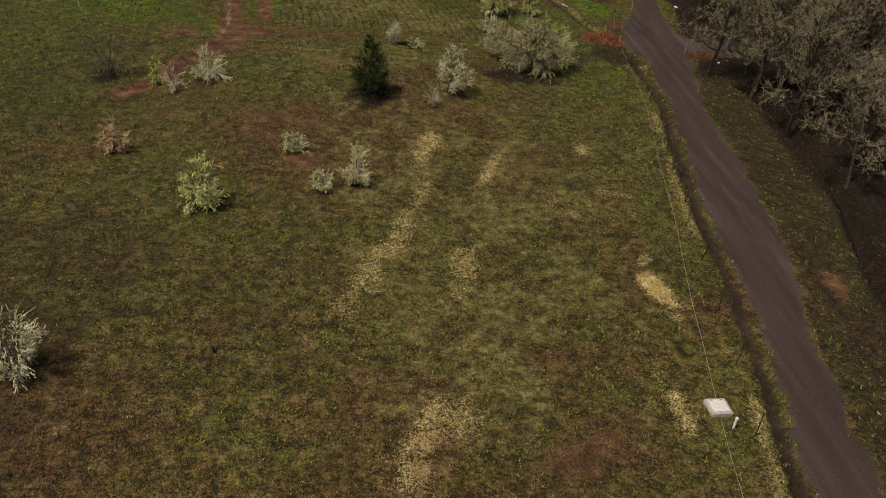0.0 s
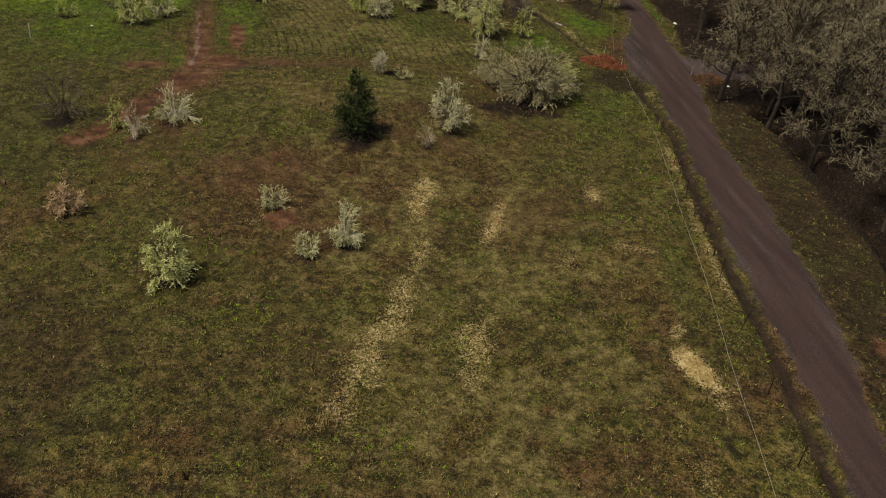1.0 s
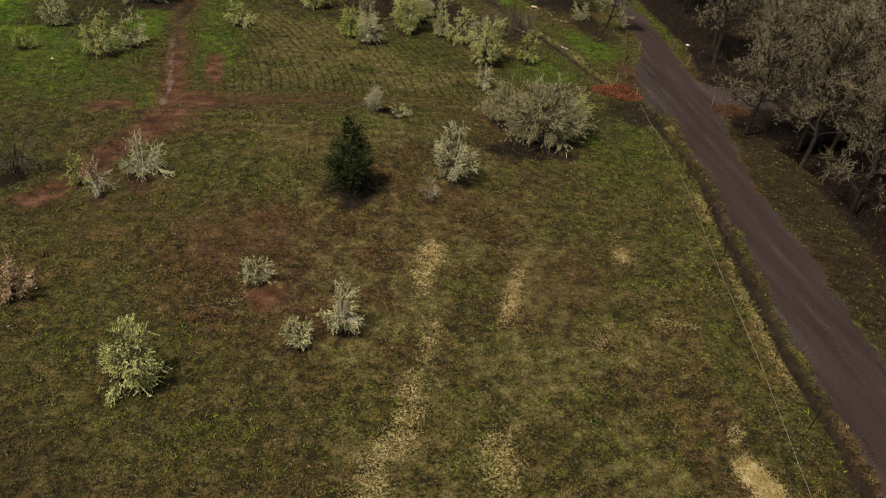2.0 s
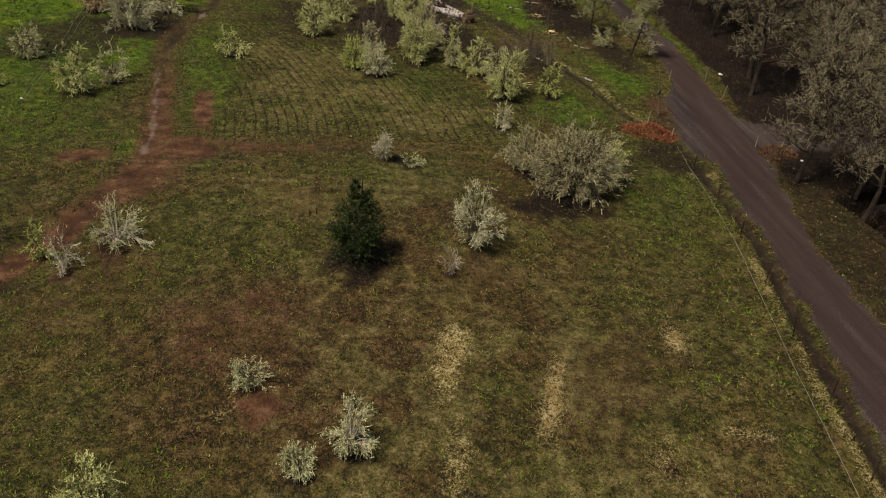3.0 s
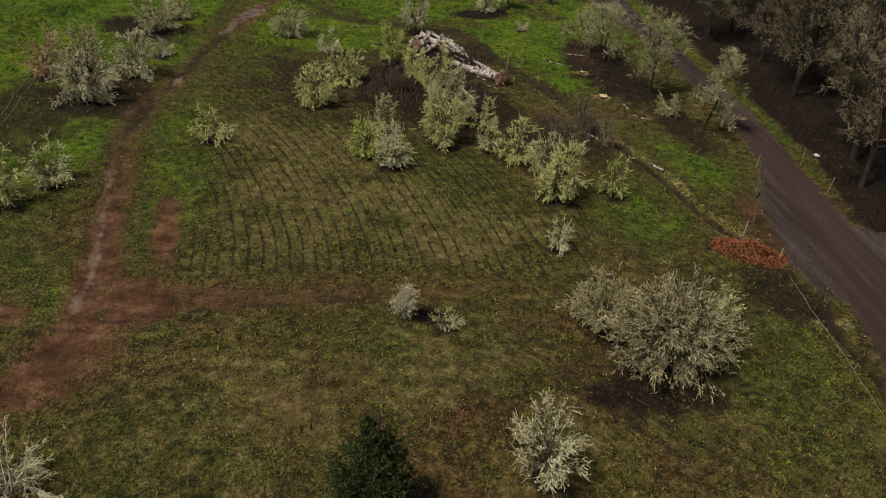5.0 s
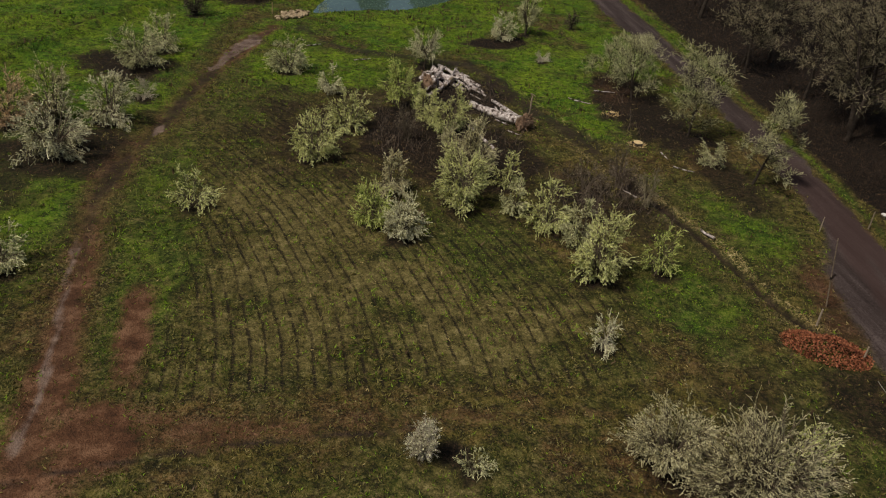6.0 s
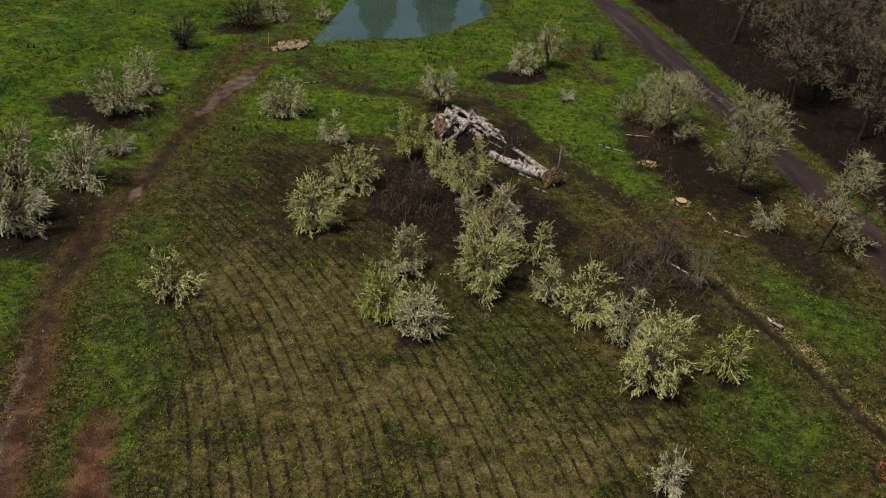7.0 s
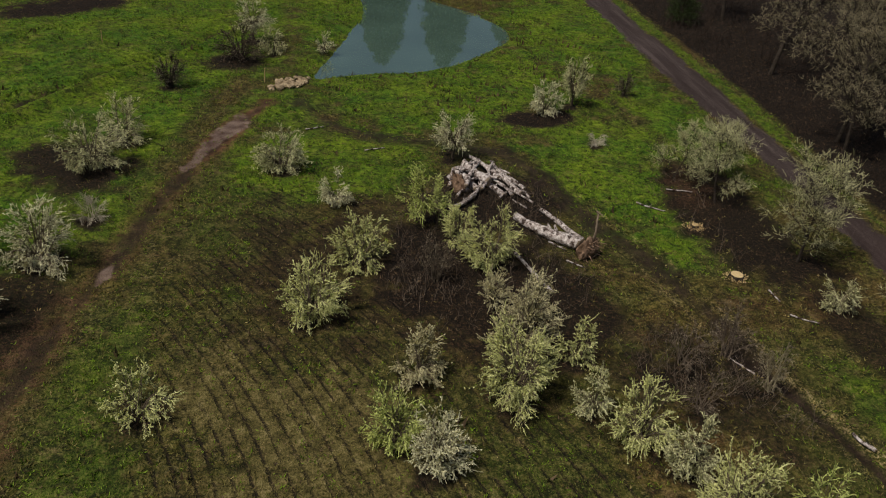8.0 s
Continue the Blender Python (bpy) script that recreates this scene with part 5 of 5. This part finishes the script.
def clay_lump(seed, sx, sy, sz):
    """A lumpy clod of earth held by roots."""
    rng = random.Random(seed)
    a, b = rng.uniform(0, 6), rng.uniform(0, 6)
    bm = bmesh.new()
    bmesh.ops.create_icosphere(bm, subdivisions=3, radius=1.0)
    for v in bm.verts:
        k = 1 + 0.22 * math.sin(4 * v.co.x + a) * math.cos(3 * v.co.z + b) + 0.12 * math.sin(9 * v.co.y + a) + rng.uniform(-0.09, 0.09)
        v.co = Vector((v.co.x * sx * k, v.co.y * sy * k, v.co.z * sz * k))
    return bm


def root_mass(seed, x, y, dz, size, face, label, sprig):
    """An upended root plate: clay, broken roots and, on one of them, a tall bent branch."""
    ob = thing("root_plate", at(x, y, dz), label, "tree stump")
    ob.rotation_euler.z = radians(face)
    lump = clay_lump(seed, size * 0.42, size * 0.85, size * 0.75)
    for v in lump.verts:
        v.co.z += size * 0.55
    part("clay", lump, M_ROOT, ob, "orange-brown clay")
    rng = np.random.default_rng(seed)
    soup = Soup()
    n = 34
    turn = rng.uniform(0, 6.28, n)
    start = np.stack([np.full(n, size * 0.1), np.cos(turn) * size * 0.45, size * 0.55 + np.sin(turn) * size * 0.4], 1)
    ways = np.stack([rng.uniform(0.1, 1.0, n), np.cos(turn) * 0.9, np.sin(turn) * 0.8], 1)
    p = shoots(rng, start, ways, size * rng.uniform(0.4, 1.0, n), 5, -0.35, 0.28)
    p[:, :, 2] = np.maximum(p[:, :, 2], 0.02)
    soup.add(*tubes(p, np.linspace(1, 0.35, 5)[None] * rng.uniform(0.03, 0.075, (n, 1)) * size, 6))
    under(soup.mesh("roots", [M_ROOT]), ob)
    if sprig:
        soup = Soup()
        p = shoots(rng, np.array([[0.0, 0.25, size * 0.9]]), np.array([[0.1, 0.2, 1.0]]), np.array([1.75]), 9, -0.2, 0.16)
        soup.add(*tubes(p, np.linspace(0.075, 0.04, 9)[None], 7))
        q = shoots(rng, p[:, 8], np.array([[0.9, -0.3, 0.3]]), np.array([0.6]), 5, -0.4, 0.1)
        soup.add(*tubes(q, np.linspace(0.05, 0.02, 5)[None], 5))
        q = shoots(rng, p[:, 5], np.array([[-0.6, 0.4, 0.7]]), np.array([0.5]), 5, 0, 0.1)
        soup.add(*tubes(q, np.linspace(0.035, 0.015, 5)[None], 5))
        under(soup.mesh("branch", [M_WOOD]), ob, "pale upright root branch")


root_mass(3, 14.4, 94.75, 0.0, 0.75, -55, "torn-up root plate with clay and pale roots", True)
root_mass(8, 8.9, 101.9, 0.0, 0.7, 200, "dark tangled root end in a log pile", False)


def stump(x, y, r, label):
    """A low stump with a fresh cut and a spread of sawdust."""
    ob = thing("stump", at(x, y), label, "tree stump")
    bm = bmesh.new()
    rod(bm, (0, 0, -0.15), (0, 0, 0.16), r * 1.15, r, 14)
    for v in bm.verts:
        v.co.xy *= 1 + 0.16 * math.sin(5 * math.atan2(v.co.y, v.co.x))
    part("bark", bm, M_BARK, ob)
    bm = bmesh.new()
    rod(bm, (0, 0, 0.162), (0, 0, 0.18), r * 0.93, r * 0.9, 14)
    part("cut_face", bm, M_CUT, ob, "fresh pale cut face")
    rng = np.random.default_rng(int(x * 10))
    n = 420
    a, d = rng.uniform(0, 6.28, n), np.abs(rng.normal(0, 0.27, n))
    px, py = d * np.cos(a) * 1.3, d * np.sin(a)
    spots = np.stack([px, py, ground(x + px, y + py) - ob.location.z + 0.02], 1)
    v, q = leaves(rng, spots, np.stack([np.cos(a), np.sin(a), 0.1 * a], 1), 0.12, 0.07)
    tagged(build("wood_chips", v + np.array(ob.location), q, None, [M_CUT]), "fresh yellow wood chips strewn round a stump", "wood chips", kind="stuff")


stump(21.64, 92.83, 0.34, "fresh low tree stump amid yellow sawdust")
stump(21.49, 97.91, 0.22, "small fresh tree stump on brown ground")


# ---- stones at the pond outlet ----
def stone_mesh(seed):
    rng = random.Random(seed)
    bm = bmesh.new()
    bmesh.ops.create_icosphere(bm, subdivisions=1, radius=1.0)
    for v in bm.verts:
        v.co = v.co.normalized() * rng.uniform(0.75, 1.15)
        v.co.z *= 0.62
        v.co.y *= 0.8
    me = bpy.data.meshes.new("stone")
    bm.to_mesh(me)
    bm.free()
    me.materials.append(M_STONE)
    return me


heap = thing("stone_heap", at(-0.84, 118.24), "heap of tan broken stones at the pond outlet", "stones")
stone_kinds = [stone_mesh(k) for k in range(5)]
rr = random.Random(12)
for k in range(64):
    u, v = rr.uniform(-1.15, 1.15), rr.uniform(-1.05, 1.05)
    x, y = u + 0.25 * v, v + 0.35 * u
    ob = under(new("stone", stone_kinds[k % 5]), heap)
    s = rr.uniform(0.17, 0.33)
    ob.location = (x, y, float(ground(heap.location.x + x, heap.location.y + y)) - heap.location.z + rr.uniform(0.03, 0.2))
    ob.rotation_euler = (rr.uniform(-0.4, 0.4), rr.uniform(-0.4, 0.4), rr.uniform(0, 6.3))
    ob.scale = (s, s, s)


# ---- loose stuff on the ground ----
def litter_pile(name, cx, cy, rx, ry, turn, height, count, mat, label, size=0.12):
    """Leaves heaped in an uneven mound."""
    rng = np.random.default_rng(int(cx * 7 + cy))
    d, a = np.sqrt(rng.uniform(0, 1, count)), rng.uniform(0, 6.28, count)
    u, v = d * rx * np.cos(a), d * ry * np.sin(a)
    c, s = math.cos(radians(turn)), math.sin(radians(turn))
    x, y = cx + u * c - v * s, cy + u * s + v * c
    lump = np.clip(1 - d, 0, 1) * (0.4 + 1.2 * fbm(x, y, 0.8, 61))
    z = ground(x, y) + height * lump + rng.uniform(0, 0.06, count)
    ways = unit(rng.normal(0, 1, (count, 3)) * np.array([1, 1, 0.45]))
    vv, q = leaves(rng, np.stack([x, y, z], 1), ways, size, size * 0.65)
    return tagged(build(name, vv, q, None, [mat]), label, "leaf pile", kind="stuff")


litter_pile("leaf_pile", 22.72, 71.03, 1.94, 1.21, -33.97, 0.7, 3600, M_RUST, "rust-red heap of dead leaves at the field corner")
litter_pile("leaf_pile", 30.84, 68.38, 1.57, 1.07, 18.71, 0.5, 2000, M_FALLEN, "brown heap of dead leaves at the foot of a tree")


def scatter(name, count, seed, chance, mat, label, category, size, spread=0.75, rise=0.6, box=(-31, 56, 17, 154), blades=3):
    """Tufts of blades on the ground, thick where chance is high."""
    rng = np.random.default_rng(seed)
    x, y = rng.uniform(box[0], box[1], count), rng.uniform(box[2], box[3], count)
    lush, red, straw, grav, mud, litter, rows, dry = cover(x, y)
    keep = rng.uniform(0, 1, count) < chance(x, y, lush, red, straw, grav, mud, litter, rows, dry)
    keep &= (depth_in(x, y, POND) < -0.1) & (x < 33 + 23 * (y > 31)) & (np.abs(x - 2) < 11 + 0.56 * (y + 4))
    x, y = x[keep], y[keep]
    m = len(x)
    z = ground(x, y)
    tall = size * rng.uniform(0.55, 1.35, m) * (0.6 + 0.8 * fbm(x, y, 2.5, 71))
    spots = np.repeat(np.stack([x, y, z - 0.02], 1), blades, 0)
    spots[:, :2] += rng.normal(0, size * 0.3, (m * blades, 2))
    ways = np.concatenate([rng.normal(0, spread, (m * blades, 2)), np.full((m * blades, 1), rise)], 1)
    d = unit(ways)
    s = unit(np.cross(d, rng.normal(0, 1, (m * blades, 3))))
    ln = np.repeat(tall, blades)[:, None]
    wd = ln * 0.16
    v = np.stack([spots - s * wd, spots + s * wd, spots + d * ln], 1).reshape(-1, 3)
    ob = build(name, v, None, np.arange(m * blades * 3).reshape(-1, 3), [mat])
    return tagged(ob, label, category, kind="stuff")


def bare(red, grav, mud):
    return np.clip(1 - 1.1 * np.maximum(np.maximum(red * 0.9, grav * 1.3), mud), 0, 1)


def between_rows(x, y, rows):
    return 1 - rows * 0.9 * ease(0.36 - np.minimum(row_place(x, y) % 1.0, 1 - row_place(x, y) % 1.0), 0.12, 0.26)


scatter("grass", 416000, 1, lambda x, y, lu, re, st, gr, mu, li, ro, dr: bare(re, gr, mu) * np.clip(1 - 1.3 * li, 0, 1) * (1 - 0.75 * dr) * (1 - 0.85 * lu) * between_rows(x, y, ro) * ease(fbm(x, y, 1.0, 81), 0.3, 0.62), M_GRASS_OLIVE, "rough olive and tan meadow grass in tufts", "grass", 0.15)
scatter("grass", 390000, 2, lambda x, y, lu, re, st, gr, mu, li, ro, dr: bare(re, gr, mu) * np.clip(lu * 1.1 + 0.05, 0, 1) * np.clip(1 - 1.5 * li, 0, 1) * (1 - 0.7 * st) * between_rows(x, y, ro) * ease(fbm(x, y, 0.9, 85), 0.22, 0.6), M_GRASS_GREEN, "fresh green grass in tufts", "grass", 0.14)
scatter("sedge", 195000, 12, lambda x, y, lu, re, st, gr, mu, li, ro, dr: bare(re, gr, mu) * np.clip(1.6 * lu - 0.75, 0, 1) * np.clip(1 - 1.5 * li, 0, 1) * ease(fbm(x, y, 1.1, 89), 0.54, 0.70) * ease(y, 54.5, 97.2), M_SEDGE, "dark green sedge tussocks in fresh grass", "grass", 0.17, 0.5, 0.8)
scatter("dry_grass", 247000, 3, lambda x, y, lu, re, st, gr, mu, li, ro, dr: bare(re, gr, mu) * np.clip(st * 1.0 + 0.05 * (1 - li) * (1 - lu) + 0.10 * dr * (1 - li), 0, 1), M_GRASS_STRAW, "pale straw-coloured dead grass", "dry grass", 0.125)
scatter("dead_grass", 156000, 4, lambda x, y, lu, re, st, gr, mu, li, ro, dr: bare(re * 0.6, gr, mu * 0.6) * np.clip(dr * 0.7 + li * 0.15 + 0.05, 0, 1), M_GRASS_BROWN, "brown dead grass and weeds", "dry grass", 0.15)
scatter("weed_stalks", 60000, 6, lambda x, y, lu, re, st, gr, mu, li, ro, dr: bare(re, gr, mu) * (0.22 * ease(1.1 - blob(x, y, 12.1, 118.97, 8.2, 5.02, 3.7), 0, 0.5) + 0.20 * ease(1.1 - blob(x, y, 21.51, 126.7, 4.61, 11.45, -5.0), 0, 0.5) + 0.03 * lu) * ease(fbm(x, y, 1.2, 88), 0.35, 0.6), M_GRASS_BROWN, "brown dead weed stalks standing in green grass", "weeds", 0.34, 0.3, 1.0)
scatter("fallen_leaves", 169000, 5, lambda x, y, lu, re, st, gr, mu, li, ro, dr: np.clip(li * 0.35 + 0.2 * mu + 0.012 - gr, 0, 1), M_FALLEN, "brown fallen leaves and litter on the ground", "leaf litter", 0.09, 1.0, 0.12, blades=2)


def undergrowth(count, seed, box, chance, tall, mat, label):
    """Bare upright twigs standing on litter."""
    rng = np.random.default_rng(seed)
    x, y = rng.uniform(box[0], box[1], count), rng.uniform(box[2], box[3], count)
    dens = ease(fbm(x, y, 6, 95), 0.42, 0.62)
    keep = (rng.uniform(0, 1, len(x)) < chance(x, y, cover(x, y)[5], dens)) & (road_amount(x, y) < 0.05) & (line_distance(x, y, CREEK) > 1.2)
    x, y = np.repeat(x[keep], 4), np.repeat(y[keep], 4)
    n = len(x)
    x, y = x + rng.normal(0, 0.3, n), y + rng.normal(0, 0.3, n)
    p = shoots(rng, np.stack([x, y, ground(x, y) - 0.05], 1), np.concatenate([rng.normal(0, 0.45, (n, 2)), np.ones((n, 1))], 1), rng.uniform(0.28, 1.0, n) * tall, 3, 0.1, 0.16)
    soup = Soup()
    soup.add(*tubes(p, np.linspace(1, 0.4, 3)[None] * rng.uniform(0.008, 0.016, (n, 1)), 3))
    which = np.repeat(np.arange(n), 3)
    spot, way = along(p, which, rng.uniform(0.3, 1, len(which)))
    q = shoots(rng, spot, way + rng.normal(0, 0.6, (len(which), 3)), rng.uniform(0.15, 0.5, len(which)), 2, 0.1, 0.15)
    soup.add(*tubes(q, np.linspace(1, 0.5, 2)[None] * np.full((len(which), 1), 0.007), 3))
    tagged(soup.mesh("undergrowth", [mat]), label, "brush", kind="stuff")


undergrowth(4200, 9, (30, 56, 30, 152), lambda x, y, li, de: li * (0.3 + 0.7 * de), 1.8, M_BRUSH, "bare brown undergrowth twigs on the wood floor")
undergrowth(900, 19, (3, 23, 79, 106), lambda x, y, li, de: np.clip(li - 0.25, 0, 1) * (line_distance(x, y, TRACK) > 1.3) * (0.35 + 0.65 * de), 1.3, M_TWIG, "thin bare brown brush stems between the willow shrubs")
undergrowth(150, 29, (13, 20.5, 80, 91), lambda x, y, li, de: ease(1.1 - blob(x, y, 16.87, 85.45, 3.49, 3, 72.8), 0, 0.5) * 0.8, 1.9, M_TWIG, "tall bare tan brush beside the mud track")


creek = CREEK[1:]
bm = bmesh.new()
left = [bm.verts.new((x - 0.2, y, float(ground(x, y)) + 0.12)) for x, y in creek]
right = [bm.verts.new((x + 0.2, y, float(ground(x, y)) + 0.12)) for x, y in creek]
for k in range(len(creek) - 1):
    bm.faces.new((left[k], right[k], right[k + 1], left[k + 1]))
me = bpy.data.meshes.new("creek_water")
bm.to_mesh(me)
bm.free()
me.materials.append(M_CREEK)
tagged(new("creek_water", me), "dark narrow creek water in a cut bank", "creek", kind="structure")


# ---- small bright things ----
def bundle(x, y, s, label, name="feed_sack", category="sack"):
    rng = random.Random(int(x * 3 + y))
    bm = bmesh.new()
    bmesh.ops.create_icosphere(bm, subdivisions=2, radius=1.0)
    for v in bm.verts:
        k = 1 + 0.16 * math.sin(4 * v.co.x + 1) + rng.uniform(-0.06, 0.06)
        v.co = Vector((v.co.x * s * k, v.co.y * s * 0.55 * k, max(v.co.z, -0.5) * s * 0.4 * k + s * 0.18))
    me = bpy.data.meshes.new(name)
    bm.to_mesh(me)
    bm.free()
    me.materials.append(M_PVC)
    ob = tagged(new(name, me), label, category)
    ob.location, ob.rotation_euler.z = at(x, y), rng.uniform(0, 3)


bundle(33.61, 83.6, 0.24, "crumpled white sack on the wood floor")
bundle(-17.5, 73.81, 0.13, "small white plastic bag in grass", "plastic_bag", "bag")
bundle(32.08, 67.41, 0.15, "crumpled white sack beside a tree")
